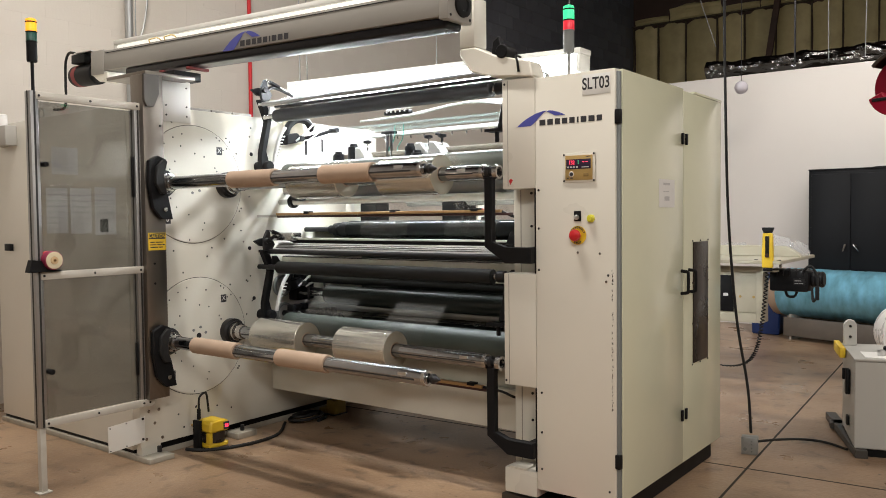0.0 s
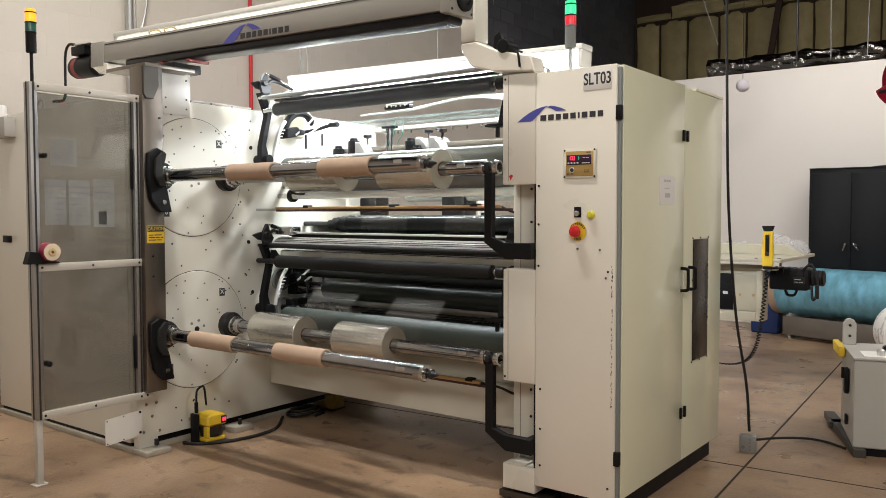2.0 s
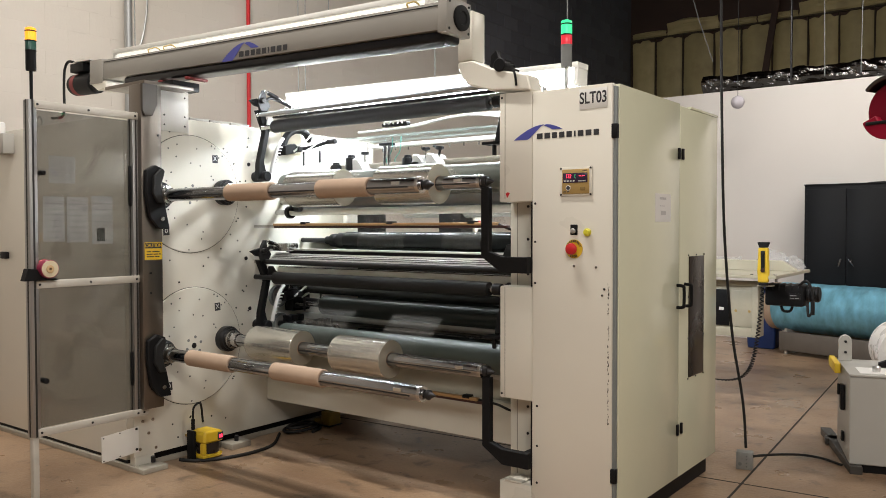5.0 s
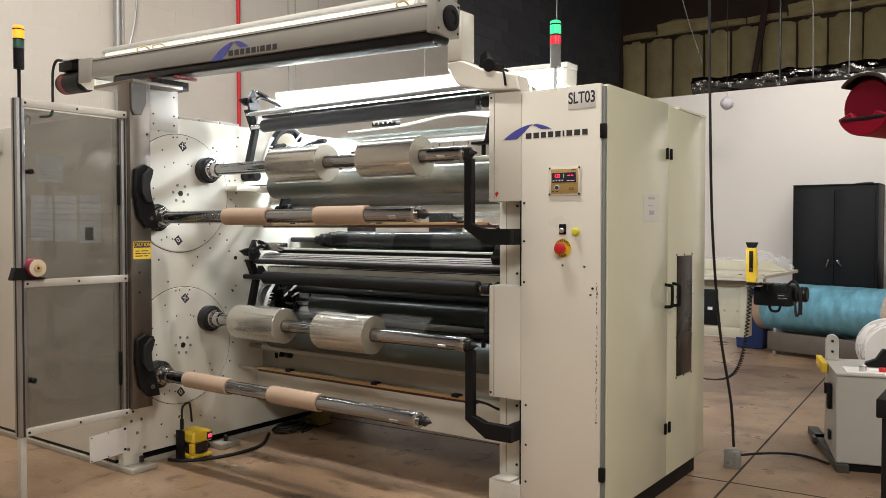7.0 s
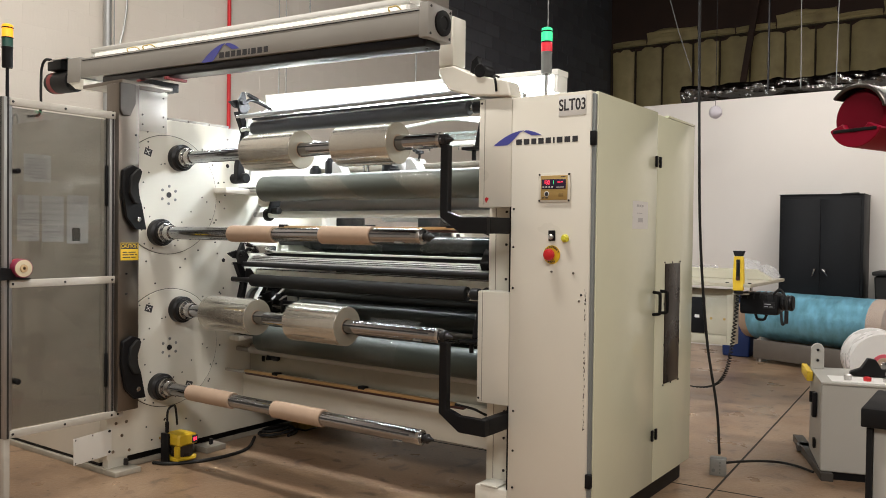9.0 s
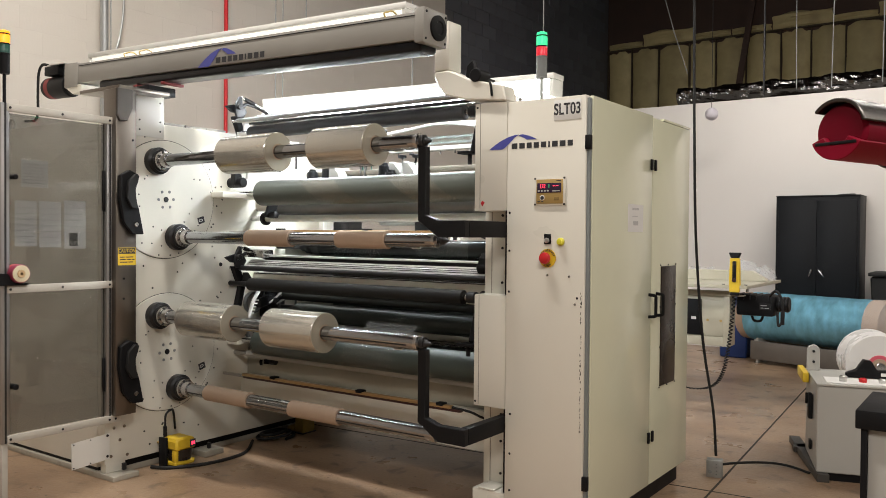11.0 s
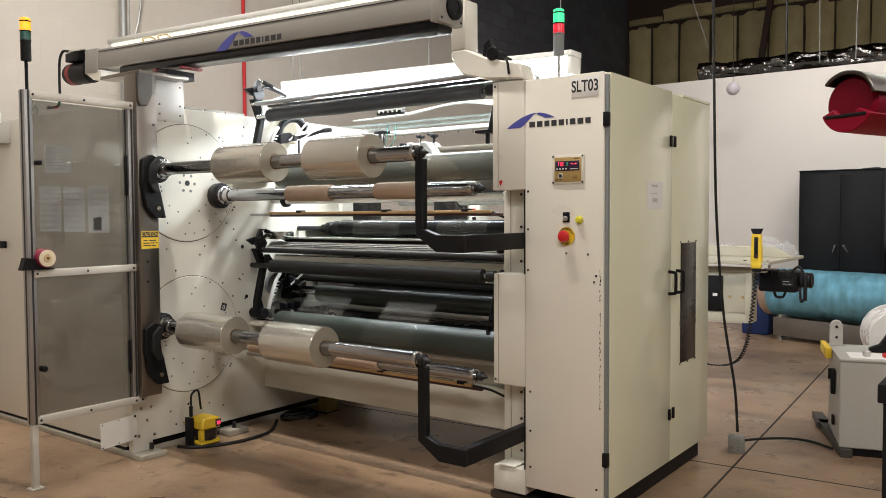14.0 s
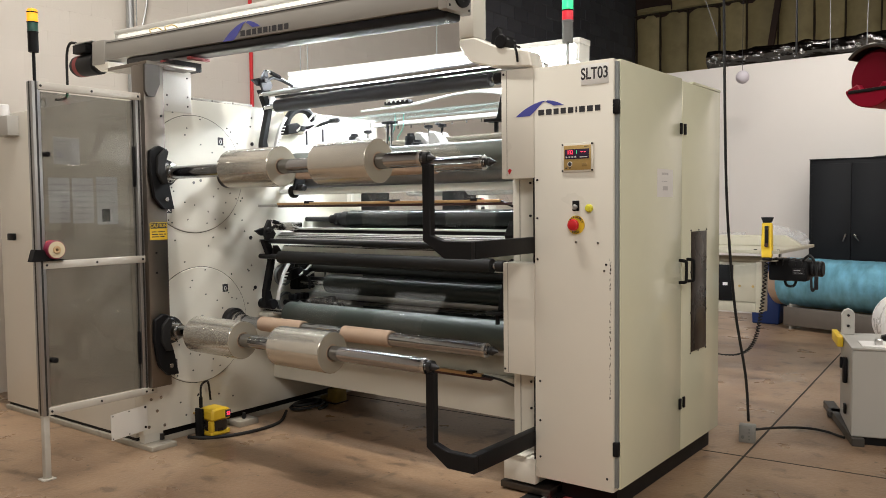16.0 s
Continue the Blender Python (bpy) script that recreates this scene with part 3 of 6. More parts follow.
# flat white plate bolted beside the foot
fl = thing("deflector_plate", (-2.76, -0.85, 0.14), "white sheet-metal plate bolted beside the frame foot", "plate")
part("sheet", prism([(-0.915, 0.105), (-0.675, 0.121), (-0.675, 0.277), (-0.918, 0.260)], "x", CX + 0.006, CX + 0.010), WHITEP, fl)
for y, z in ((-0.905, 0.115), (-0.905, 0.25), (-0.80, 0.122), (-0.80, 0.26), (-0.69, 0.14), (-0.69, 0.265)):
    part("bolt", rod("x", (CX + 0.010, y, z), 0.005, 0.008 if y > -0.75 else 0.004, 0.001, 10), BLACKM, fl)

# ---- rollers across the machine ----
def roller(name, y, z, r, material, label, x0=-2.66, x1=-0.72, shaft=0.018, xl=CX + 0.002, journal=None):
    t = thing(name, (-1.7, y, z), label, "roller", "rollers of the machine")
    part("barrel", rod("x", (x0, y, z), x1 - x0, r, 0.004, 40), material, t)
    part("journal", rod("x", (xl, y, z), x0 - xl, shaft, 0.002, 16), journal or FLANGE, t)
    part("journal", rod("x", (x1, y, z), -0.645 - x1, shaft, 0.002, 16), FLANGE, t)
    return t


roller("upper_guide_roller", 0.25, 2.18, 0.042, GREYROLL, "dark grey rubber guide roller under the tube light", -2.62, -0.86, 0.018, -2.74)
# lighter copy of GREENROLL: the tube light on this roller is in its colour
roller("upper_contact_roller", 0.30, 1.77, 0.085, mat("lit_green_rubber", (0.085, 0.094, 0.080), 0.45, vary=0.08, scale=4, bump=0.02, spec=0.35), "grey-green rubber contact roller", -2.56)
roller("idler_roller", 0.50, 1.67, 0.048, mat("pale_grey_rubber", (0.24, 0.24, 0.245), 0.4, vary=0.08), "pale grey rubber idler roller")
roller("lower_guide_roller", 0.25, 1.148, 0.042, RUBBER, "black rubber guide roller", -2.62, -0.86, journal=BLACKM)
roller("draw_roller", 0.55, 0.947, 0.065, DARKROLL, "dark green glossy draw roller", -2.45)
roller("lower_contact_roller", 0.28, 0.755, 0.085, GREENROLL, "grey-green rubber contact roller low in the machine", -2.56)
ap = thing("cross_beam", (-1.7, 0.4, 0.3), "cream painted cross beam low between the frames", "beam")
part("web", box(CX + 0.002, -0.645, 0.35, 0.40, 0.27, 0.50, 0.004), PLATE, ap)
part("upper_web", box(CX + 0.002, -0.645, 0.41, 0.43, 0.48, 0.68, 0.003), mat("olive_cream_paint", (0.46, 0.44, 0.36), 0.45, vary=0.08, dirt=0.3), ap)

# ---- turrets, shafts, rolls ----
def turret(cy, cz, tag):
    t = thing("winding_turret", (CX, cy, cz), "round cream turret plate carrying two winding shafts", "turret", "turrets")
    part("disc", rod("x", (CX - 0.02, cy, cz), 0.026, 0.378, 0.003, 72), PLATE, t)
    for s in (1, -1):
        y = cy + s * RT
        part("chuck", lathe([(0.006, 0), (0.006, 0.085), (0.05, 0.085), (0.06, 0.07), (0.075, 0.07), (0.075, 0)], "x", (CX, y, cz)), BLACKM, t)
        part("flange", lathe([(0.075, 0), (0.075, 0.062), (0.10, 0.062), (0.102, 0.05), (0.15, 0.045), (0.15, 0)], "x", (CX, y, cz)), FLANGE, t)
        part("shaft", lathe([(0.15, 0), (0.15, 0.038), (2.06, 0.038), (2.09, 0.036), (2.10, 0.026), (2.118, 0.026), (2.118, 0)], "x", (CX, y, cz)), CHROME, t)
        part("tip", lathe([(2.1185, 0), (2.1185, 0.017), (2.130, 0.017), (2.131, 0.024), (2.142, 0.024), (2.146, 0.018), (2.176, 0.004), (2.176, 0)], "x", (CX, y, cz), 24), BLACKM, t, "dark steel centring tip")
    return t


def film_roll(x0, x1, cy, cz):
    y = cy + RT
    t = thing("film_roll", ((x0 + x1) / 2, y, cz), "roll of clear glossy slit film on its core", "film roll", "film rolls on the shafts")
    part("film", ring("x", (x0, y, cz), x1 - x0, 0.047, 0.109, 64), FILM, t)
    for x in (x0 - 0.0012, x1 - 0.0008):
        part("wound_edge", lathe([(0, 0.0465), (0, 0.1072), (0.002, 0.1072), (0.002, 0.0465), (0, 0.0465)], "x", (x, y, cz), 56), FILMEND, t, "matt wound film edge")
    part("core", ring("x", (x0 + 0.002, y, cz), x1 - x0 - 0.004, 0.0385, 0.0465, 40), CARD, t)
    return t


def empty_core(x0, x1, cy, cz):
    y = cy - RT
    return single("cardboard_core", ring("x", (x0, y, cz), x1 - x0, 0.0385, 0.048, 40), CARD, ((x0 + x1) / 2, y, cz), "empty brown cardboard core on a winding shaft", "core", "cardboard cores")


def shaft_arm(cy, cz):
    y, z = cy + RT, cz
    t = thing("shaft_support_arm", (-0.70, y, z), "black steel arm that holds a shaft end", "support arm", "shaft support arms")
    part("upright", prism([(-0.722, z - 0.028), (-0.675, z - 0.028), (-0.675, z - 0.36), (-0.60, z - 0.385), (-0.445, z - 0.385), (-0.445, z - 0.465), (-0.60, z - 0.465), (-0.722, z - 0.385)], "y", y - 0.02, y + 0.018, 0.003), BLACK, t)
    part("hub", ring("x", (-0.716, y, z), 0.024, 0.0265, 0.031, 28), BLACKM, t)
    part("slide_bar", box(-0.49, -0.4445, y + 0.019, y + 0.60, z - 0.465, z - 0.385, 0.003), BLACK, t)
    return t


TUR = [turret(*T1, 1), turret(*T2, 2)]
CARRIED = []
for (cy, cz), rolls, cores in ((T1, ((-2.125, -1.707), (-1.396, -1.004)), ((-2.122, -1.754), (-1.39, -1.041))), (T2, ((-2.50, -2.078), (-1.754, -1.357)), ((-2.51, -2.114), (-1.759, -1.384)))):
    for a, b in rolls:
        CARRIED.append((film_roll(a, b, cy, cz), cy, cz, 1))
    for a, b in cores:
        CARRIED.append((empty_core(a, b, cy, cz), cy, cz, -1))
ARMS = [(shaft_arm(*T1), *T1), (shaft_arm(*T2), *T2)]

def tail_chuck(cy, cz):
    y = cy + RT
    t = thing("tail_chuck", (-0.65, y, cz), "bright steel chuck that meets a shaft end", "chuck", "tail chucks")
    part("sleeve", lathe([(-0.020, 0.025), (-0.020, 0.033), (-0.014, 0.037), (0.011, 0.037), (0.011, 0.025), (-0.020, 0.025)], "x", (-0.65, y, cz), 28), FLANGE, t)
    return t


CHUCKS = [tail_chuck(*T1), tail_chuck(*T2)]

# ---- light fittings ----
def tube_fixture(x0, x1, y, z, label, h=0.05, lean=1.5, glow=None):
    t = thing("tube_light", ((x0 + x1) / 2, y, z), label, "light fixture", "hanging tube lights")
    c = (x1, y, z)
    part("tray", turn(box(x0, x1, y - 0.07, y + 0.07, z + h, z + h + 0.035, 0.004), c, 0, lean), WHITEP, t)
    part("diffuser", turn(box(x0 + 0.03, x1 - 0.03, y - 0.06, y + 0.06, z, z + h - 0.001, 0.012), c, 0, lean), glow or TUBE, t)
    for x in (x0, x1 - 0.03):
        part("end_cap", turn(box(x, x + 0.028, y - 0.066, y + 0.066, z - 0.004, z + h - 0.001, 0.004), c, 0, lean), WHITEP, t)
    return t


tube_fixture(-3.23, -0.66, 0.97, 2.352, "white hanging tube light, lit", 0.102)

# ---- details of the right housing ----
part("seam", box(-0.603, -0.600, -0.0015, 0.01, 1.635, 2.168), mat("seam_shade", (0.30, 0.28, 0.24), 0.6), hs)
part("seam", box(-0.603, -0.600, -0.0015, 0.01, 0.625, 1.188), mat("seam_shade", (0.3, 0.28, 0.24)), hs)
part("gasket", box(-0.0125, 0.004, 0.0095, 0.031, 0.13, 2.15, 0.002), GASKET, hs)
for z in (1.94, 0.32):
    part("hinge", box(-0.016, 0.012, -0.006, 0.022, z - 0.034, z + 0.034, 0.004), BLACK, hs)
for z in (1.89, 0.385):
    for y in (0.780, 0.835):
        part("hinge", box(0.010, 0.022, y - 0.011, y + 0.011, z - 0.03, z + 0.03, 0.003), BLACK, hs)
for y in (0.772, 0.885):
    part("handle", tube([(0.008, y, 1.055), (0.045, y, 1.06), (0.05, y, 1.08), (0.05, y, 1.155), (0.045, y, 1.172), (0.008, y, 1.177)], 0.009, 10), BLACK, hs)
wn = part("window", box(0.0102, 0.016, 0.949, 1.186, 0.648, 1.328, 0.001), SMOKED, hs, "dark smoked inspection window")
for y in (0.942, 1.066, 1.193):
    for z in (0.641, 0.87, 1.10, 1.335):
        if y == 1.066 and z in (0.87, 1.10):
            continue
        part("screw", rod("x", (0.010, y, z), 0.005, 0.005, 0.001, 8), BLACKM, wn)
part("roof_lip", box(-0.013, 0.011, 0.97, 1.43, 2.152, 2.164, 0.001), DOORP, hs)
# paper label on the door
stk = part("paper_label", box(0.0102, 0.0112, 0.462, 0.672, 1.52, 1.665), PAPER, hs)
sb = bmesh.new()
bars(sb, 0.52, 1.635, (0.03, 0.02, 0.025), 0.012, 0.006, 0.0112, "x", 0.0006)
bars(sb, 0.52, 1.60, (0.02, 0.045), 0.004, 0.006, 0.0112, "x", 0.0006)
bars(sb, 0.535, 1.555, (0.065,), 0.022, 0.0, 0.0112, "x", 0.0006)
part("print", sb, GREYINK, stk)
# machine number
sg = part("number_sign", box(-0.182, -0.038, -0.0022, -0.0002, 2.052, 2.148, 0.0005), AGED, hs, "white paper sign reading SLT03")
writing("sign_text", "SLT03", 0.076, pose(-0.110, -0.0026, 2.102, 90), INK, sg, squash=0.74, bold=0.0014)


# blue arch emblem and strokes in place of the maker's name
def emblem(x0, x1, z0, z1, y, parent, axis_tilt=None, drop=-0.02):
    w, h = x1 - x0, z1 - z0
    lo, hi = [], []
    n = 12
    for k in range(n + 1):
        u = k / n
        hi.append((x0 + w * (0.02 + 0.46 * u), z0 + h * math.sin(u * math.pi * 0.5) ** 0.9))
        lo.append((x0 + w * (0.23 + 0.19 * u), z0 + h * 0.86 * (u ** 1.15)))
    pts = [(x0, z0)] + hi + list(reversed(lo))
    a = prism(pts, "y", y - 0.0012, y)
    r0, r1 = [], []
    for k in range(n + 1):
        u = k / n
        r0.append((x0 + w * (0.50 + 0.24 * u), z0 + h * (1.0 - 0.42 * u ** 1.7)))
        r1.append((x0 + w * (0.47 + 0.12 * u), z0 + h * (0.90 - 0.30 * u ** 1.4)))
    b = prism(r0 + list(reversed(r1)), "y", y - 0.0012, y)
    sw = [w * f for f in (0.085, 0.08, 0.072, 0.075, 0.075, 0.024, 0.078, 0.08, 0.072)]
    pieces = [(a, BLUE, "emblem_arch"), (b, BLUE, "emblem_arch")]
    xx, hh = x0 + w * 0.365, h * (0.40 if drop < 0.1 else 0.33)
    for f in sw:
        pieces.append((box(xx, xx + f, y - 0.0012, y, z0 + h * drop, z0 + h * drop + hh), INK, "emblem_stroke"))
        xx += f + w * 0.030
    for q, m_, nm in pieces:
        part(nm, tilt(q) if axis_tilt else q, m_, parent)


emblem(-0.555, -0.174, 1.929, 1.998, -0.0003, hs)
emblem(-2.43, -1.955, 2.446, 2.545, -0.3415, beam, True, 0.16)
# counter unit
cu_ = part("counter_unit", box(-0.285, -0.113, -0.006, 0.0, 1.642, 1.782, 0.004), CREAM, hs)
part("face", box(-0.270, -0.126, -0.010, -0.006, 1.652, 1.770, 0.002), BRASS, cu_, "gold printed fascia")
part("screen", box(-0.264, -0.134, -0.012, -0.0101, 1.705, 1.752, 0.001), mat("tinted_screen", (0.035, 0.02, 0.045), 0.25), cu_)
writing("digits", "132", 0.027, pose(-0.234, -0.0125, 1.736, 90), DIGIT, cu_, "lit red digits", squash=0.8)
writing("digits", "1", 0.027, pose(-0.199, -0.0125, 1.736, 90), mat("green_digit", (0.02, 0.3, 0.1), 0.4, emit=(0.05, 0.8, 0.35), power=0.8), cu_, "lit green digit", squash=0.8)
for x in (-0.178, -0.160):
    part("digits", box(x, x + 0.012, -0.0133, -0.0121, 1.736, 1.739), DIGIT, cu_)
for x in (-0.258, -0.242, -0.226, -0.210):
    part("print", box(x, x + 0.009, -0.0133, -0.0121, 1.711, 1.718), GREYINK, cu_)
part("print", bars(bmesh.new(), -0.182, 1.711, (0.04,), 0.004, 0.0, -0.0121), GREYINK, cu_)
part("print", bars(bmesh.new(), -0.160, 1.761, (0.024,), 0.004, 0.0, -0.0101), INK, cu_)
part("knob", rod("y", (-0.236, -0.0135, 1.681), 0.004, 0.010, 0.001, 16), INK, cu_)
part("knob_ring", ring("y", (-0.236, -0.0125, 1.681), 0.003, 0.0102, 0.013, 20), PAPER, cu_)
part("button", box(-0.172, -0.146, -0.0125, -0.0101, 1.668, 1.684, 0.001), mat("dark_gold", (0.25, 0.16, 0.05), 0.5), cu_)
for x in (-0.262, -0.242):
    part("print", box(x, x + 0.012, -0.0113, -0.0101, 1.660, 1.665), INK, cu_)
for x, z in ((-0.278, 1.775), (-0.120, 1.775), (-0.278, 1.649), (-0.120, 1.649)):
    part("screw", rod("y", (x, -0.009, z), 0.004, 0.005, 0.001, 10), BLACKM, cu_)
# switches
sw_ = part("key_switch", box(-0.228, -0.190, -0.004, 0.0, 1.455, 1.505, 0.002), BLACK, hs)
part("key", lathe([(0, 0), (0, 0.011), (-0.012, 0.013), (-0.016, 0.009), (-0.016, 0)], "y", (-0.209, -0.004, 1.474), 20), ALU, sw_)
part("reset_button", lathe([(0, 0), (0, 0.019), (-0.010, 0.019), (-0.013, 0.014), (-0.022, 0.013), (-0.024, 0)], "y", (-0.137, 0, 1.468), 24), mat("lemon_plastic", (0.66, 0.62, 0.04), 0.4), hs, "yellow push button")
es = part("emergency_stop", lathe([(0, 0), (0, 0.045), (-0.004, 0.045), (-0.005, 0)], "y", (-0.208, 0, 1.388), 40), YELLOW, hs, "yellow ring with a red mushroom button")
part("button", lathe([(-0.005, 0.017), (-0.022, 0.017), (-0.024, 0.027), (-0.034, 0.029), (-0.044, 0.025), (-0.049, 0.012), (-0.050, 0)], "y", (-0.208, 0, 1.388), 32), RED, es)
for k, ch in enumerate("EMERGENCY"):
    a = 158 - k * 17
    writing("letter", ch, 0.0135, pose(-0.208, -0.0056, 1.388, 90) @ pose(0, 0, 0, 0, 0, a - 90) @ Matrix.Translation((0, 0.0375, 0)), INK, es, bold=0.0004)
for k, ch in enumerate("STOP"):
    a = 245 + k * 17
    writing("letter", ch, 0.0135, pose(-0.208, -0.0056, 1.388, 90) @ pose(0, 0, 0, 0, 0, a + 90) @ Matrix.Translation((0, -0.0375, 0)), INK, es, bold=0.0004)
for x, z in ((-0.208, 1.305), (-0.092, 1.302), (-0.06, 1.17)):
    part("plug", rod("y", (x, -0.005, z), 0.006, 0.006, 0.001, 12), FLANGE, hs)
for x, z in ((-0.424, 1.61), (-0.424, 1.42), (-0.424, 1.215), (-0.412, 0.60), (-0.412, 0.40), (-0.412, 0.215), (-0.05, 1.20), (-0.045, 0.17), (-0.62, 2.15), (-0.62, 0.64)):
    part("screw", rod("y", (x, -0.003, z), 0.004, 0.006, 0.001, 10), BLACKM, hs)
part("red_mark", prism([(-0.597, 1.662), (-0.585, 1.672), (-0.573, 1.664), (-0.588, 1.642)], "y", -0.0012, 0.0), RED, hs)
# chipped paint down the front corner
cb = bmesh.new()
rng = random.Random(4)
for k in range(70):
    z = rng.uniform(0.55, 1.24)
    h = rng.uniform(0.003, 0.016)
    w = rng.uniform(0.0012, 0.0038)
    x = -0.030 + rng.uniform(-0.003, 0.003)
    prism([(x, z), (x + w, z + h * 0.2), (x + w * 0.7, z + h), (x - w * 0.3, z + h * 0.8)], "y", -0.0009, 0.0, bm=cb)
chips = part("chips", cb, mat("bare_steel", (0.06, 0.05, 0.04), 0.7), hs, "chips in the paint down the corner")
tagged(chips, kind="stuff")
# black strips painted in for the shaded gap between frame plate and housing
for z0, z1 in ((0.192, 0.616), (1.194, 1.626)):
    part("slot_liner", box(-0.4520, -0.4440, 0.006, 0.116, z0, z1), BLACK, hs)
# frame plate bolts in the cut-outs
for z in (1.60, 1.43, 1.25, 0.56, 0.42, 0.25):
    part("bolt", rod("y", (-0.535, 0.114, z), 0.008, 0.007, 0.001, 10), BLACKM, frame_r)
part("edge_line", box(-0.602, -0.598, 0.118, 0.13, 0.2, 2.0), mat("seam_shade", (0.3, 0.28, 0.24)), frame_r)
part("foot_bar", box(-0.60, -0.50, -0.005, 0.118, 0.192, 0.20, 0.002), CREAM, frame_r)

# stack light on the housing roof
def stack_light(at, lit, label, base=0.132, tall=0.110):
    x, y, z = at
    t = thing("stack_light", at, label, "stack light", "stack lights")
    part("stem", rod("z", at, base, 0.009, 0.001, 14), ALU if base < 0.2 else BLACK, t)
    part("body", lathe([(base, 0), (base, 0.026), (base + 0.008, 0.027), (base + tall - 0.006, 0.027), (base + tall - 0.005, 0.029), (base + tall, 0.029), (base + tall, 0)], "z", at, 24), GREY if base < 0.2 else BLACK, t)
    zz = base + tall + 0.001
    for m_, nm in lit:
        part(nm, lathe([(zz, 0), (zz, 0.028), (zz + 0.045, 0.028), (zz + 0.05, 0.026), (zz + 0.05, 0)], "z", at, 24), m_, t)
        part("collar", ring("z", (x, y, z + zz + 0.045), 0.007, 0.01, 0.0295, 24), BLACK, t)
        zz += 0.053
    part("cap", lathe([(zz, 0), (zz, 0.028), (zz + 0.012, 0.026), (zz + 0.018, 0.012), (zz + 0.018, 0)], "z", at, 24), GREENL if base < 0.2 else AMBER, t)
    return t


stack_light((-0.333, 0.15, 2.165), ((REDL, "red_lens"), (GREENL, "green_lens")), "stack light on the housing roof, green lit")
stack_light((-2.815, -1.30, 2.09), ((DARKGREEN, "green_lens"), (AMBER, "amber_lens")), "stack light on a black pole, amber lit", 0.255)
rf = thing("roof_fitting", (-0.44, 0.12, 2.165), "small cable gland with grey wire on the housing roof", "cable gland")
part("gland", rod("z", (-0.44, 0.12, 2.165), 0.035, 0.011, 0.002, 12), ALU, rf)
part("wire", tube([(-0.44, 0.12, 2.20), (-0.48, 0.12, 2.215), (-0.53, 0.12, 2.20), (-0.57, 0.12, 2.23)], 0.004, 8), GREY, rf)

# ---- details of the left frame ----
def holes(parent, spots, x, r=0.008, m_=None):
    for y, z in spots:
        part("screw", rod("x", (x, y, z), 0.003, r, 0.0005, 10), m_ or BLACKM, parent)


rng = random.Random(11)
spots = []
while len(spots) < 27:
    y, z = rng.uniform(-0.50, 0.20), rng.uniform(0.12, 2.12)
    if all(math.hypot(y - c[0], z - c[1]) > 0.40 for c in (T1, T2)):
        spots.append((y, z))
for c in (T1, T2):
    for a in range(-40, 60, 18):
        spots.append((c[0] + 0.41 * math.cos(radians(a)), c[1] + 0.41 * math.sin(radians(a))))
holes(frame_l, spots, CX, 0.006)
holes(frame_l, [(0.20, 1.93), (0.20, 0.93), (0.17, 1.28)], CX, 0.014)
holes(frame_l, [(-0.66, 0.13), (-0.60, 0.22), (-0.64, 0.30), (-0.57, 0.30), (-0.62, 0.36), (-0.55, 0.12)], CX, 0.010, FLANGE)
holes(frame_l, [(-0.47, 2.14), (-0.32, 2.14), (-0.47, 2.20), (-0.32, 2.20), (-0.32, 2.32)], CX + 0.006, 0.006)
for c in (T1, T2):
    part("bore_ring", ring("x", (CX - 0.01, c[0], c[1]), 0.0115, 0.3785, 0.383, 96), mat("bore_shadow", (0.05, 0.045, 0.04), 0.7), frame_l)
part("peg", rod("x", (CX, -0.33, 0.15), 0.05, 0.008, 0.001, 12), BRASS, frame_l)
part("foot_bolt", rod("z", (CX + 0.045, -0.60, 0.045), 0.04, 0.014, 0.002, 6), BLACKM, frame_l)
part("foot_bolt", rod("z", (CX + 0.045, 0.04, 0.04), 0.04, 0.014, 0.002, 6), BLACKM, frame_l)
part("shelf", box(-2.826, -2.70, 0.08, 0.42, 1.735, 1.775, 0.006), CREAM, frame_l)
part("shelf", box(-2.826, -2.72, 0.22, 0.42, 0.725, 0.755, 0.006), CREAM, frame_l)
for z in (1.77, 0.755):
    part("bearing_block", prism([(0.36, z - 0.10), (0.40, z - 0.12), (0.44, z - 0.10), (0.44, z + 0.05), (0.38, z + 0.06), (0.36, z + 0.03)], "x", -2.70, -2.585, 0.006), CREAM, frame_l)
for z in (1.77, 0.755):
    part("bearing_clamp", prism([(0.335, z - 0.16), (0.42, z - 0.17), (0.45, z - 0.08), (0.43, z + 0.02), (0.39, z + 0.03), (0.37, z - 0.06)], "x", -2.584, -2.562, 0.004), BLACK, frame_l)
    part("clamp_knob", lathe([(0, 0), (0, 0.022), (0.02, 0.026), (0.05, 0.024), (0.055, 0.012), (0.055, 0)], "x", (-2.562, 0.385, z - 0.145), 20), BLACKM, frame_l)
    part("stop_collar", ring("x", (-2.70, 0.45, z - 0.17), 0.03, 0.018, 0.045, 24), BLACK, frame_l)
part("side_box", box(-4.50, -4.28, -0.78, -0.70, 2.02, 2.16, 0.004), LIGHTGREY, frame_l)
part("box_cap", rod("z", (-4.42, -0.74, 2.16), 0.09, 0.04, 0.008, 20), PAPER, frame_l)
part("latch", box(-4.47, -4.38, -0.725, -0.70, 1.27, 1.32, 0.004), BLACK, frame_l)
for y0, y1 in ((-0.27, -0.12), (-0.11, 0.05), (0.06, 0.22)):
    part("edge_strip", box(CX - 0.05, CX - 0.012, y0, y1, 2.191, 2.207, 0.003), LIGHTGREY, frame_l)
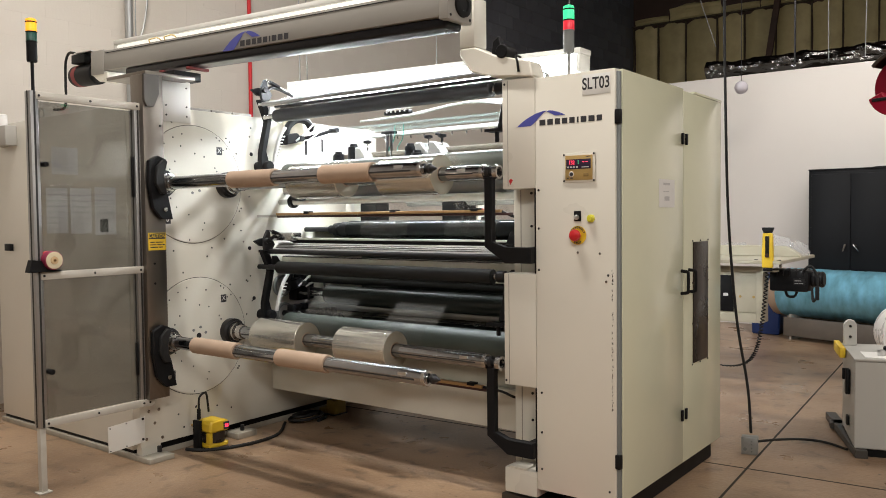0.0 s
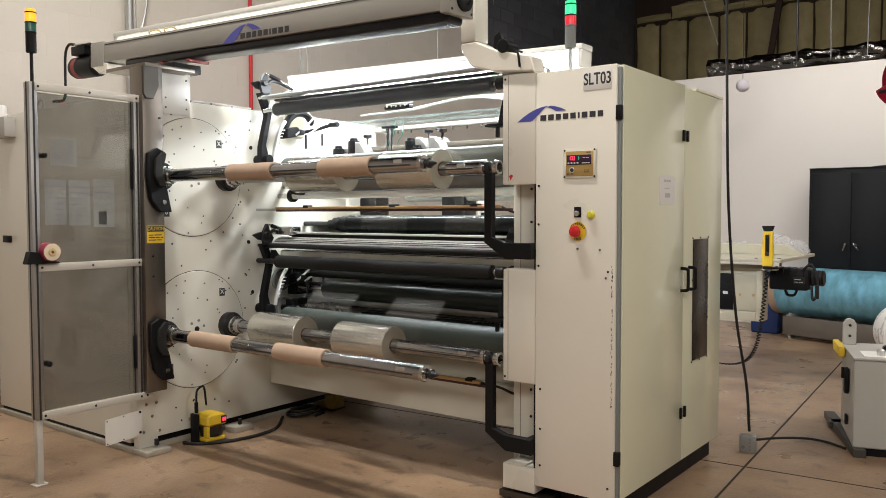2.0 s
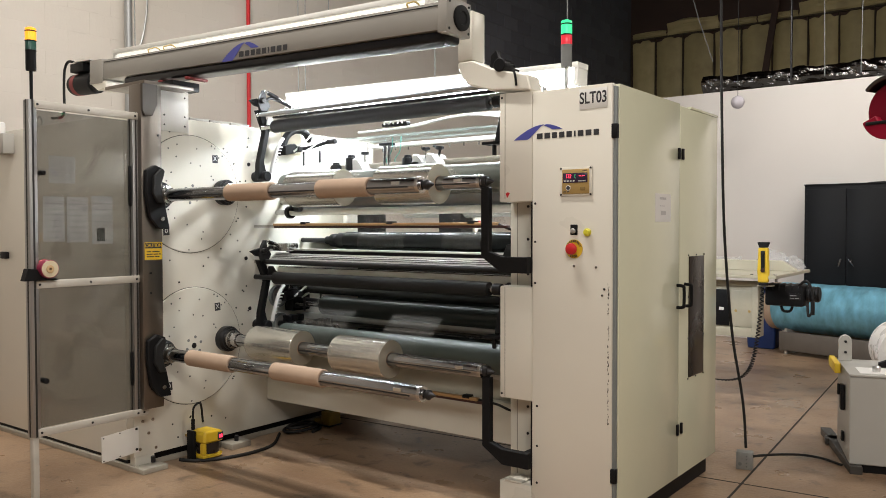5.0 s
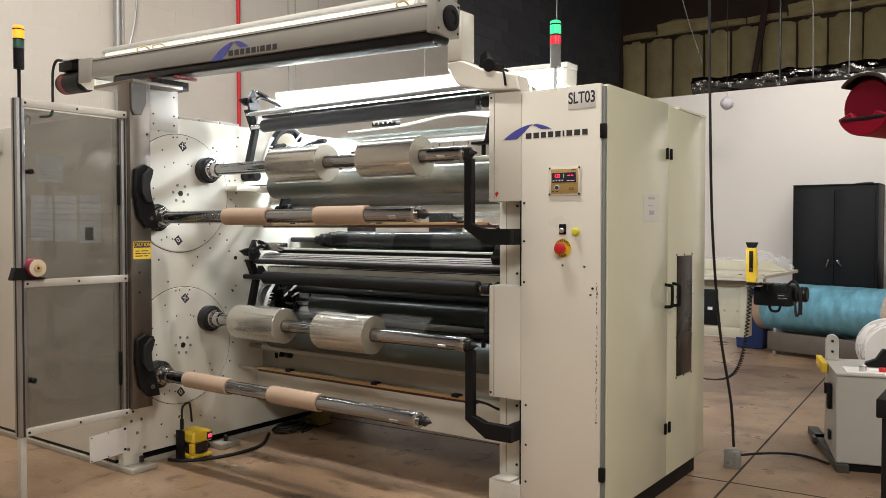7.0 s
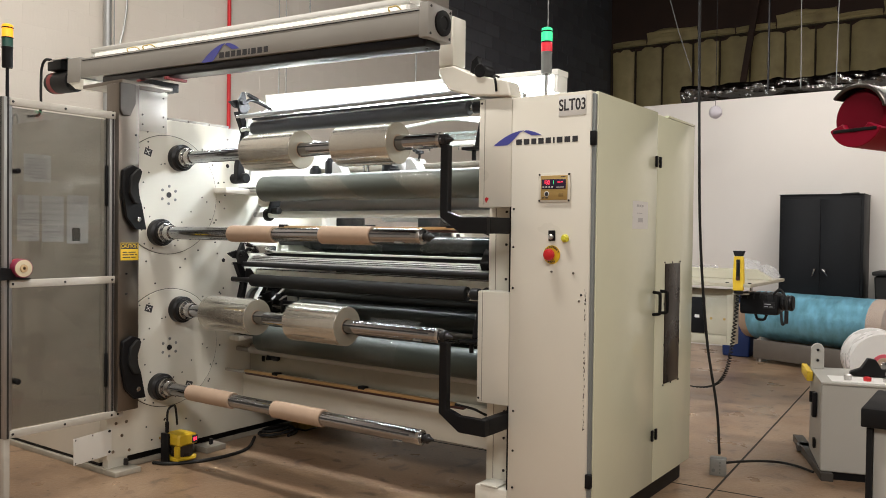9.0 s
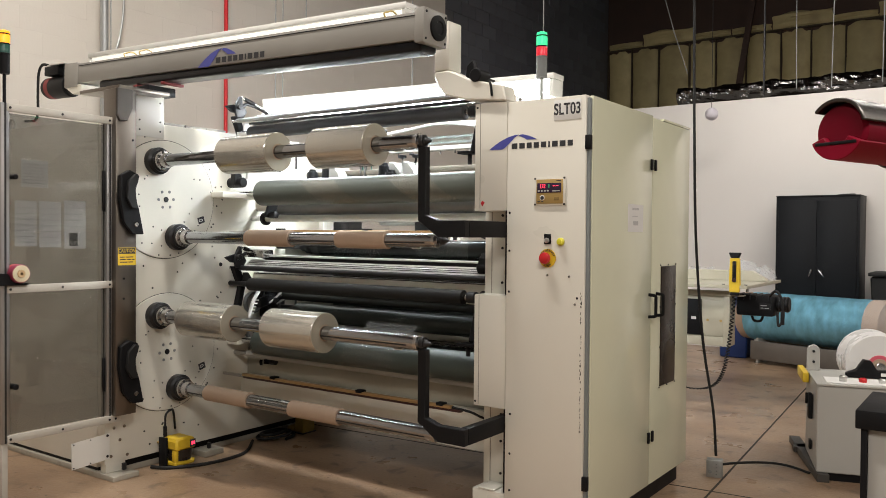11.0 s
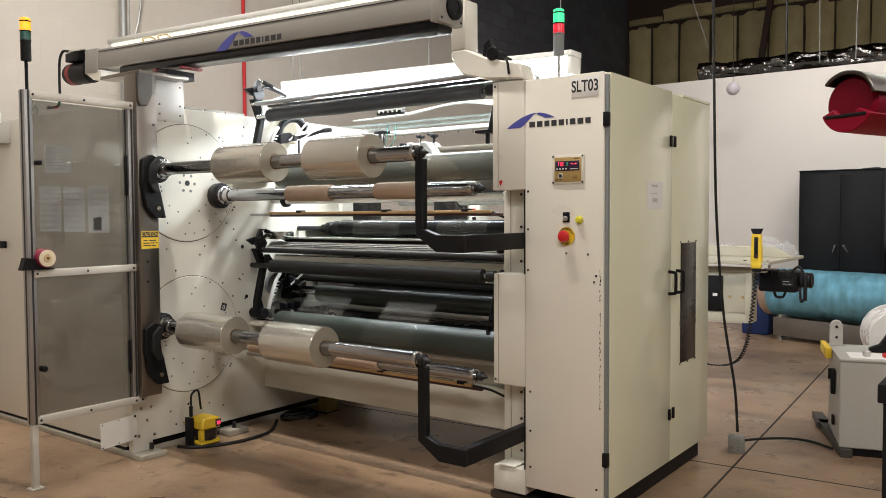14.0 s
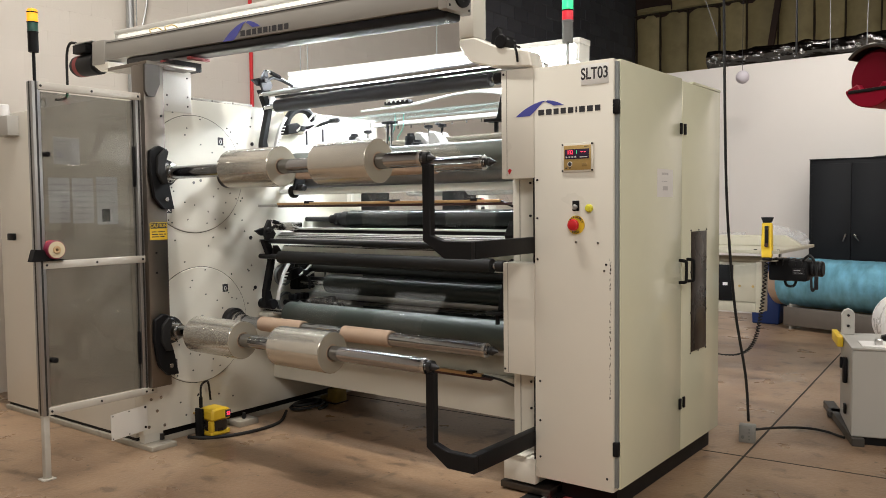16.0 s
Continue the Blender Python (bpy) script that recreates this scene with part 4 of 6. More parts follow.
part("lifting_eye", tube([(-4.12, -0.60, 2.19), (-4.16, -0.60, 2.24), (-4.12, -0.60, 2.28), (-4.08, -0.60, 2.24), (-4.12, -0.60, 2.19)], 0.008, 8), ALU, frame_l)
# caution label on the post
ct = part("caution_label", box(CX + 0.1302, CX + 0.1312, -0.698, -0.579, 1.300, 1.405), YELLOW, post, "yellow CAUTION label")
part("band", box(CX + 0.1312, CX + 0.1318, -0.694, -0.583, 1.368, 1.401), INK, ct)
writing("caution_text", "CAUTION", 0.031, pose(CX + 0.1322, -0.6385, 1.385, 90, 0, 90), YELLOW, ct, squash=0.80)
part("print", bars(bars(bars(bmesh.new(), -0.685, 1.345, (0.03, 0.05), 0.006, 0.008, CX + 0.1312, "x", 0.0006), -0.685, 1.330, (0.04, 0.03, 0.015), 0.006, 0.006, CX + 0.1312, "x", 0.0006), -0.685, 1.315, (0.05, 0.03), 0.006, 0.006, CX + 0.1312, "x", 0.0006), INK, ct)

# hooked black shaft rests on the post
def shaft_rest(dz):
    out = [(-0.70, 1.835), (-0.64, 1.868), (-0.582, 1.845), (-0.586, 1.80), (-0.607, 1.75), (-0.600, 1.70), (-0.578, 1.64), (-0.545, 1.485), (-0.62, 1.485), (-0.68, 1.555), (-0.705, 1.70)]
    t = thing("shaft_rest", (-2.66, -0.63, 1.48 + dz), "black hooked shaft rest bolted to the steel post", "shaft rest", "shaft rests")
    part("hook", prism([(y, z + dz) for y, z in out], "x", -2.697, -2.665, 0.004), BLACK, t)
    inner = [(-0.665, 1.80), (-0.62, 1.845), (-0.592, 1.835), (-0.600, 1.80), (-0.618, 1.75), (-0.612, 1.70), (-0.600, 1.64), (-0.64, 1.64), (-0.675, 1.70)]
    part("pad", prism([(y, z + dz) for y, z in inner], "x", -2.664, -2.64, 0.004), RUBBER, t)
    part("bolt", rod("x", (-2.665, -0.602, 1.545 + dz), 0.012, 0.014, 0.002, 14), FLANGE, t)
    return t


shaft_rest(0.0)
shaft_rest(-1.018)

# safety scanner on the floor, with its cable
sc = thing("safety_scanner", (-2.70, -0.28, 0), "yellow and black floor safety scanner", "safety scanner")
part("bracket", box(-2.80, -2.73, -0.345, -0.3255, 0.0, 0.19, 0.003), BLACK, sc)
part("body", prism([(-0.320, 0.012), (-0.172, 0.012), (-0.165, 0.042), (-0.320, 0.042)], "x", -2.79, -2.662, 0.008), YELLOW, sc)
part("lens_band", lathe([(0, 0), (0, 0.070), (0.03, 0.074), (0.068, 0.074), (0.068, 0)], "z", (-2.726, -0.240, 0.043), 32), SMOKED, sc)
part("side_post", box(-2.70, -2.660, -0.320, -0.296, 0.042, 0.112, 0.005), YELLOW, sc)
part("head", prism([(-0.320, 0.112), (-0.165, 0.112), (-0.162, 0.150), (-0.172, 0.176), (-0.205, 0.192), (-0.300, 0.192), (-0.320, 0.180)], "x", -2.79, -2.652, 0.012), YELLOW, sc)
part("display", box(-2.6525, -2.644, -0.218, -0.178, 0.125, 0.172, 0.002), INK, sc)
part("display_digits", bars(bmesh.new(), -0.211, 0.138, (0.010, 0.010), 0.022, 0.005, -2.644, "x", 0.0008), DIGIT, sc)
part("plug", rod("z", (-2.74, -0.34, 0.20), 0.07, 0.012, 0.003, 14), BLACK, sc)
part("lead", tube([(-2.74, -0.34, 0.27), (-2.745, -0.33, 0.34), (-2.76, -0.28, 0.36), (-2.79, -0.24, 0.33), (-2.80, -0.22, 0.22)], 0.007, 10), RUBBER, sc)
part("floor_cable", tube([(-2.80, -0.40, 0.012), (-2.70, -0.35, 0.011), (-2.60, -0.20, 0.011), (-2.56, 0.0, 0.011), (-2.60, 0.20, 0.011), (-2.78, 0.42, 0.012)], 0.011, 10), RUBBER, sc)
loops = [(-2.745 + (0.115 - 0.003 * k) * math.cos(k * 0.7), 0.60 + (0.165 - 0.003 * k) * math.sin(k * 0.7), 0.011 + 0.0022 * k) for k in range(20)]
single("cable_coil", tube(loops, 0.011, 8, smooth=4), RUBBER, (-2.745, 0.6, 0), "coiled black cable lying on the floor", "cable coil")
yb_ = thing("yellow_block", (-2.74, 0.86, 0), "yellow plastic guard block on the floor", "guard block")
part("body", box(-2.755, -2.665, 0.81, 0.93, 0.0, 0.108, 0.008), DUSTY, yb_)
part("step", box(-2.825, -2.756, 0.80, 0.90, 0.0, 0.045, 0.008), DUSTY, yb_)
part("base", box(-2.835, -2.655, 0.795, 0.935, 0.0, 0.008), BLACKM, yb_)

# ---- details inside the machine ----
def rail(name, y0, y1, z0, z1, m_, label, x0=CX + 0.002, x1=-0.645, bevel=0.004, cat="rail"):
    return single(name, box(x0, x1, y0, y1, z0, z1, bevel), m_, ((x0 + x1) / 2, y0, z0), label, cat)


roller("thin_roller", 0.60, 1.045, 0.026, RUBBER, "thin black idler roller")
roller("web_drum", 0.70, 1.40, 0.062, mat("dark_gloss", (0.010, 0.012, 0.012), 0.16, vary=0.1, spec=0.2), "dark glossy knife drum", -2.37, -0.72, journal=BLACKM)
roller("rear_roller", 0.95, 1.07, 0.05, DARKROLL, "dark green rubber roller deep in the machine", -2.5)
roller("rear_roller", 1.05, 0.62, 0.06, DARKROLL, "dark green rubber roller deep in the machine", -2.5)
roller("rear_steel_roller", 0.85, 0.80, 0.04, FLANGE, "dull steel roller deep in the machine", -2.6)
roller("white_tube", 0.45, 1.60, 0.024, WHITEP, "white painted cross tube", -2.70, -0.66)
roller("lower_white_tube", 0.30, 0.66, 0.022, LIGHTGREY, "pale grey cross tube", -2.70, -0.66)
roller("tension_rod", 0.20, 2.262, 0.015, ANOD, "thin grey cross rod under the tube light", -2.70, -0.66, 0.010, -2.74)
roller("black_cross_tube", 0.25, 1.256, 0.017, BLACKM, "black steel cross tube", -2.74, -0.66, 0.012)
ar = thing("knife_rail", (-1.7, 0.37, 1.27), "ribbed aluminium knife rail", "rail")
part("body", prism([(0.290, 1.262), (0.42, 1.262), (0.42, 1.313), (0.350, 1.313), (0.294, 1.272)], "x", CX + 0.10, -0.645, 0.002), BRIGHTALU, ar)
for y, z in ((0.306, 1.2818), (0.320, 1.2921), (0.334, 1.3024)):
    part("slot", prism([(y - 0.0016, z - 0.0010), (y + 0.0010, z + 0.0009), (y, z + 0.0022), (y - 0.0026, z + 0.0003)], "x", CX + 0.12, -0.65), GROOVE, ar)
part("spacer", box(CX + 0.22, -0.66, 0.37, 0.42, 1.3135, 1.334), BLACK, ar)
part("top_plate", box(CX + 0.20, -0.655, 0.360, 0.44, 1.335, 1.346, 0.002), WHITEP, ar, "pale painted cover plate")
part("clamp", box(CX + 0.08, CX + 0.28, 0.30, 0.40, 1.33, 1.385, 0.008), FLANGE, ar)
part("end_bracket", prism([(0.27, 1.32), (0.33, 1.40), (0.37, 1.36), (0.37, 1.28), (0.29, 1.28)], "x", -0.80, -0.66, 0.005), BLACK, ar)
part("bearing", lathe([(0, 0), (0, 0.03), (0.05, 0.03), (0.052, 0.045), (0.09, 0.048), (0.10, 0.036), (0.13, 0.036), (0.132, 0.055), (0.20, 0.055), (0.20, 0)], "x", (CX + 0.262, 0.70, 1.40), 28), BLACK, ar)
rail("upper_rail", 0.28, 0.33, 2.205, 2.235, ALU, "aluminium cross rail under the tube light", CX + 0.2, -0.66)
rail("dark_rail", 0.24, 0.29, 2.236, 2.25, BLACKM, "dark cross rail under the tube light", CX + 0.2, -0.66)
rail("lower_rail", 0.29, 0.34, 1.219, 1.227, FLANGE, "bright steel cross rail", CX + 0.2)
rail("cream_strip", 0.46, 0.50, 1.09, 1.214, PLATE, "cream painted cross plate")
rail("low_rail", 0.69, 0.75, 0.82, 0.86, ALU, "bare aluminium cross rail between frames")
rail("low_rail", 0.80, 0.84, 0.45, 0.52, PLATE, "cream painted cross rail")
# added dark sheets stand in for the shade deep inside the machine
rail("dark_backing", 1.30, 1.36, 0.28, 0.700, mat("shade_panel", (0.035, 0.037, 0.036), 0.5, vary=0.3, scale=2.5), "dark sheet standing in for shade low behind the rollers", cat="panel")
rail("dark_backing", 1.30, 1.36, 0.71, 1.40, mat("shade_panel", (0.035, 0.037, 0.036), 0.5, vary=0.3, scale=2.5), "dark sheet standing in for shade behind the rollers", cat="panel")
rail("rear_belly_plate", 0.41, 1.29, 0.25, 0.27, BLACKM, "dark sheet standing in for shade under the rollers", cat="panel")
# added, hidden plate that keeps the tube light off the lower rollers
rail("knife_deck", 0.78, 1.29, 1.392, 1.402, PLATE, "added cream deck plate that blocks light behind the knife drum", cat="panel")
db = thing("drive_box", (-2.77, 0.6, 0.89), "black drive gearbox on the side frame", "gearbox")
part("body", box(CX + 0.001, -2.74, 0.52, 0.69, 0.89, 1.085, 0.008), BLACK, db)
part("cover", box(-2.74, -2.732, 0.535, 0.675, 0.91, 1.065, 0.003), BLACKM, db)
part("output_shaft", rod("x", (-2.732, 0.62, 0.96), 0.23, 0.022, 0.003, 16), BLACKM, db)
part("lead", tube([(-2.76, 0.60, 1.085), (-2.74, 0.56, 1.13), (-2.72, 0.50, 1.12), (-2.74, 0.46, 1.05), (-2.80, 0.44, 1.0)], 0.006, 8), GREY, db)
for c in ((0.445, 1.0), (0.46, 0.80)):
    pl = thing("belt_pulley", (-2.80, c[0], c[1]), "grey cast belt pulley on the side frame", "pulley", "belt pulleys")
    part("rim", ring("x", (CX + 0.001, c[0], c[1]), 0.03, 0.062, 0.078, 32), GREY, pl)
    part("web", rod("x", (CX + 0.001, c[0], c[1]), 0.014, 0.061, 0.002, 32), LIGHTGREY, pl)
    part("hub", rod("x", (CX + 0.015, c[0], c[1]), 0.03, 0.022, 0.003, 20), BLACKM, pl)
for x0, y0, y1, z0, n in ((-2.70, 0.40, 0.58, 0.775, 3), (-2.55, 0.48, 0.72, 0.745, 4)):
    vb = thing("valve_block", (x0, y0, z0), "black pneumatic valve block with hoses", "valve block", "valve blocks")
    part("body", box(x0 - 0.05, x0 + 0.05, y0, y1, z0, z0 + 0.05, 0.006), BLACK, vb)
    for k in range(n):
        y = y0 + 0.03 + k * (y1 - y0 - 0.06) / (n - 1)
        part("solenoid", box(x0 - 0.03, x0 + 0.03, y - 0.016, y + 0.016, z0 + 0.05, z0 + 0.095, 0.004), BLACKM if k % 2 else BLACK, vb)
        part("hose", tube([(x0 + 0.05, y, z0 + 0.03), (x0 + 0.09, y - 0.01, z0 + 0.05), (x0 + 0.11, y + 0.01, z0 + 0.01), (x0 + 0.08, y + 0.03, z0 - 0.04)], 0.005, 8), RUBBER if k % 2 else GREY, vb)
    part("bracket", box(CX + 0.001, x0 - 0.05, (y0 + y1) / 2 - 0.02, (y0 + y1) / 2 + 0.02, z0 + 0.005, z0 + 0.03), FLANGE, vb)
for y, z, x1 in ((0.25, 1.50, -0.80), (0.20, 0.525, -0.90)):
    t = thing("static_bar", (-1.7, y, z), "copper-coloured static eliminator bar", "static bar", "static bars")
    part("holder", box(-2.62, x1 + 0.06, y - 0.012, y + 0.02, z - 0.012, z + 0.003, 0.002), mat("dark_red_plastic", (0.05, 0.016, 0.013), 0.4), t)
    part("strip", box(-2.62, x1, y - 0.02, y + 0.012, z + 0.0035, z + 0.02, 0.002), COPPER, t)
    for x in (-2.35, -1.6, -1.0):
        part("clip", box(x, x + 0.05, y - 0.022, y + 0.022, z + 0.012, z + 0.03, 0.003), BLACK, t)
    part("lead", tube([(x1, y, z + 0.01), (-0.78, y, z + 0.0), (-0.70, y + 0.03, z - 0.03), (-0.65, y + 0.10, z - 0.02)], 0.007, 8), RUBBER, t)
    part("mount", box(CX + 0.002, -2.62, y - 0.01, y + 0.01, z - 0.008, z + 0.01), FLANGE, t)


# swing arms of the guide rollers
def swing_arm(dz, side):
    t = thing("swing_arm", (-2.74, 0.25, 1.83 + dz), "black cranked swing arm with a white air hose", "swing arm", "swing arms")
    out = [(0.20, 1.825), (0.285, 1.830), (0.250, 1.945), (0.305, 2.165), (0.252, 2.30), (0.196, 2.297), (0.260, 2.152), (0.205, 1.935)]
    xa, xb = (-2.77, -2.725) if side < 0 else (-0.76, -0.72)
    if side > 0:
        out = [(0.14, 1.95), (0.17, 1.94), (0.25, 2.11), (0.30, 2.15), (0.28, 2.22), (0.21, 2.20), (0.19, 2.10)]
    part("arm", prism([(y, z + dz) for y, z in out], "x", xa, xb, 0.004), BLACK, t)
    if side < 0:
        part("pivot", rod("x", (CX + 0.002, 0.25, 1.845 + dz), 0.14, 0.035, 0.005, 24), BLACK, t)
        part("wing", prism([(y, z + dz) for y, z in [(0.137, 2.36), (0.20, 2.378), (0.249, 2.363), (0.233, 2.322), (0.19, 2.325)]], "x", -2.76, -2.735, 0.003), BLACK, t)
        part("crank", prism([(y, z + dz) for y, z in [(0.195, 2.335), (0.206, 2.385), (0.234, 2.436), (0.254, 2.434), (0.262, 2.39), (0.30, 2.335), (0.27, 2.29), (0.21, 2.29)]], "x", -2.733, -2.712, 0.003), BLACKM, t)
        part("crank_boss", rod("x", (-2.765, 0.224, 2.362 + dz), 0.075, 0.019, 0.003, 20), BLACKM, t)
        part("link", tube([(-2.71, 0.244, 2.43 + dz), (-2.71, 0.43, 2.376 + dz)], 0.007, 10, smooth=2), FLANGE, t)
        part("link_cylinder", tube([(-2.71, 0.275, 2.421 + dz), (-2.71, 0.36, 2.396 + dz)], 0.014, 12, smooth=2), BLACK, t)
        part("rocker", tube([(-2.72, 0.25, 2.36 + dz), (-2.72, 0.30, 2.388 + dz), (-2.72, 0.36, 2.385 + dz), (-2.71, 0.43, 2.365 + dz), (-2.70, 0.48, 2.345 + dz)], 0.012, 10), BLACKM, t)
        part("end_plate", prism([(y, z + dz) for y, z in [(0.272, 2.255), (0.31, 2.255), (0.385, 2.16), (0.36, 2.145), (0.30, 2.16), (0.265, 2.20)]], "x", -2.722, -2.706, 0.003), WHITEP if dz == 0 else BLACKM, t)
        part("valve", box(-2.70, -2.50, 0.36, 0.44, 2.27 + dz, 2.32 + dz, 0.008), FLANGE, t)
        part("hose", tube([(-2.71, 0.30, 1.87 + dz), (-2.70, 0.31, 1.95 + dz), (-2.70, 0.35, 2.05 + dz), (-2.70, 0.40, 2.12 + dz)], 0.013, 10), PAPER, t)
        for k in range(7):
            part("hose_rib", ring("z", (-2.704, 0.315 + k * 0.011, 1.92 + dz + k * 0.022), 0.008, 0.010, 0.0172, 14), PAPER, t)
        part("latch_rod", tube([(-2.72, 0.52, 2.05 + dz), (-2.66, 0.62, 2.07 + dz), (-2.60, 0.76, 2.12 + dz)], 0.013, 10), BLACK, t)
        part("latch_grip", rod("x", (-2.62, 0.76, 2.12 + dz), 0.08, 0.02, 0.003, 14), BLACKM, t)
        part("hose", tube([(-2.68, 0.48, 2.03 + dz), (-2.64, 0.55, 2.10 + dz), (-2.64, 0.62, 2.16 + dz), (-2.68, 0.66, 2.12 + dz), (-2.70, 0.60, 2.03 + dz)], 0.007, 8), PAPER, t)
        part("hose", tube([(-2.68, 0.55, 2.02 + dz), (-2.62, 0.62, 2.08 + dz), (-2.60, 0.70, 2.15 + dz), (-2.66, 0.74, 2.10 + dz)], 0.006, 8), PAPER, t)
        part("curved_arm", tube([(-2.73, 0.42, 2.06 + dz), (-2.73, 0.46, 2.14 + dz), (-2.73, 0.54, 2.19 + dz), (-2.73, 0.63, 2.185 + dz), (-2.73, 0.69, 2.13 + dz)], 0.026, 10), BLACK, t)
        part("clamp_block", prism([(y, z + dz) for y, z in [(0.40, 2.00), (0.50, 2.02), (0.54, 2.06), (0.50, 2.09), (0.40, 2.07)]], "x", -2.76, -2.68, 0.006), BLACK, t)
        part("pivot_boss", rod("x", (-2.77, 0.52, 2.05 + dz), 0.12, 0.022, 0.003, 16), BLACKM, t)
        part("tee_screw", rod("z", (-2.62, 0.52, 1.93 + dz), 0.10, 0.008, 0.001, 10), BLACKM, t)
        part("tee_screw", rod("z", (-2.60, 0.66, 1.96 + dz), 0.09, 0.008, 0.001, 10), BLACKM, t)
        part("pad", box(-2.824, -2.77, 0.48, 0.66, 2.02 + dz, 2.20 + dz, 0.02), mat("tan_block", (0.50, 0.45, 0.34), 0.6), t)
    else:
        part("stop", rod("z", (-0.745, 0.12, 1.875 + dz), 0.07, 0.012, 0.002, 12), BLACK, t)
        part("stop_bar", box(-0.80, -0.66, 0.08, 0.16, 1.93 + dz, 1.945 + dz, 0.002), BLACK, t)
        part("end_ring", ring("x", (-0.83, 0.25, 2.18 + dz), 0.05, 0.012, 0.033, 20), BLACKM, t)
        part("end_nut", ring("x", (-0.778, 0.25, 2.18 + dz), 0.025, 0.012, 0.024, 20), FLANGE, t)
    return t


for d in (0.0, -1.03):
    swing_arm(d, -1)
    swing_arm(d, 1)

# glass shelf, air manifold and knife holders behind the upper rollers
gs = thing("glass_shelf", (-1.7, 1.1, 2.10), "green-edged glass shelf on a pale duct", "shelf")
part("glass", box(-2.82, -0.66, 0.98, 1.25, 2.15, 2.165), GLASS, gs)
part("duct", box(-2.50, -0.66, 1.08, 1.16, 2.085, 2.115, 0.006), LIGHTGREY, gs)
part("post", box(-2.70, -2.655, 1.0, 1.04, 1.5, 2.149, 0.003), WHITEP, gs)
for k in range(14):
    part("nozzle", rod("z", (-2.4 + k * 0.125, 1.12, 2.062), 0.024, 0.006, 0.001, 8), FLANGE, gs)
ah = thing("air_hoses", (-1.5, 0.9, 2.17), "bundle of white air hoses looped over the shelf", "hoses")
for k in range(5):
    part("hose", tube([(-2.35 + k * 0.035, 0.80, 2.17), (-2.0 + k * 0.03, 0.84, 2.185), (-1.55 + k * 0.02, 0.9, 2.235), (-1.18 + k * 0.02, 0.95, 2.23 - k * 0.012), (-1.05 + k * 0.015, 0.95, 2.15), (-1.02 + k * 0.015, 0.9, 2.0)], 0.0075, 8), mat("hose_white", (0.55, 0.55, 0.54), 0.5), ah)
for k in range(5):
    part("fitting", tube([(-2.05 + k * 0.04, 0.735, 2.20), (-2.03 + k * 0.04, 0.72, 2.215), (-1.99 + k * 0.04, 0.75, 2.222)], 0.006, 8, smooth=4), PAPER, ah)
single("hose_block", box(-2.08, -1.86, 0.74, 0.79, 2.185, 2.21, 0.006), BLACK, (-1.97, 0.8, 2.185), "black hose manifold block", "manifold")
kb = thing("knife_bar", (-1.7, 1.0, 1.95), "tan cross bar carrying knife holders", "knife bar")
part("bar", box(CX + 0.002, -0.645, 0.99, 1.05, 1.93, 1.965, 0.003), mat("tan_bar", (0.17, 0.15, 0.12), 0.45, 0.3), kb)
HOLDP = mat("pale_holder_paint", (0.34, 0.335, 0.315), 0.45, vary=0.1, scale=12)
for x in (-2.455, -1.885, -1.765):
    h = part("holder", prism([(x - 0.055, 1.885), (x + 0.06, 1.885), (x + 0.045, 1.94), (x - 0.005, 2.0), (x - 0.055, 2.0)], "y", 0.90, 1.055, 0.006), HOLDP, kb)
    part("clamp_screw", rod("z", (x + 0.03, 0.95, 1.975), 0.06, 0.006, 0.001, 8), FLANGE, h)
    part("tee_knob", lathe([(0, 0), (0, 0.012), (0.006, 0.030), (0.022, 0.030), (0.026, 0.01), (0.026, 0)], "z", (x + 0.03, 0.95, 2.025), 16), BLACK, h)
for x, y, z0, z1, r in ((-2.73, 0.96, 1.86, 1.985, 0.046), (-2.545, 0.93, 1.84, 2.03, 0.048), (-2.0, 0.93, 1.86, 2.0, 0.046), (-1.90, 0.88, 1.84, 1.945, 0.046)):
    part("air_cylinder", lathe([(0, 0), (0, r * 1.05), (0.01, r * 1.05), (0.012, r), (z1 - z0 - 0.02, r * 0.88), (z1 - z0 - 0.018, r * 0.6), (z1 - z0, r * 0.55), (z1 - z0, 0)], "z", (x, y, z0), 24), BLACK, kb, "black knife cylinder")
part("lever", tube([(-1.74, 0.95, 1.99), (-1.735, 0.95, 2.02), (-1.75, 0.95, 2.045), (-1.79, 0.95, 2.055)], 0.009, 8), BLACK, kb)
for x in (-2.275, -2.235):
    part("guide_rod", rod("z", (x, 1.0, 1.90), 0.21, 0.013, 0.002, 14), CHROME, kb)
part("rod_head", box(-2.31, -2.20, 0.97, 1.03, 2.09, 2.108, 0.003), BLACK, kb)
part("valve_stem", rod("z", (-2.405, 0.96, 2.03), 0.085, 0.005, 0.001, 8), FLANGE, kb)
for x in (-2.20, -2.12):
    part("air_line", tube([(x, 1.0, 2.15), (x - 0.01, 1.0, 2.05), (x - 0.06, 1.0, 1.98), (x - 0.02, 1.0, 1.93)], 0.0035, 8), mat("mint_tube", (0.05, 0.24, 0.19), 0.4), kb)
part("rear_drum", rod("x", (-2.2, 1.15, 1.62), 1.5, 0.06, 0.006, 28), mat("mid_grey_paint", (0.24, 0.24, 0.23)), kb)

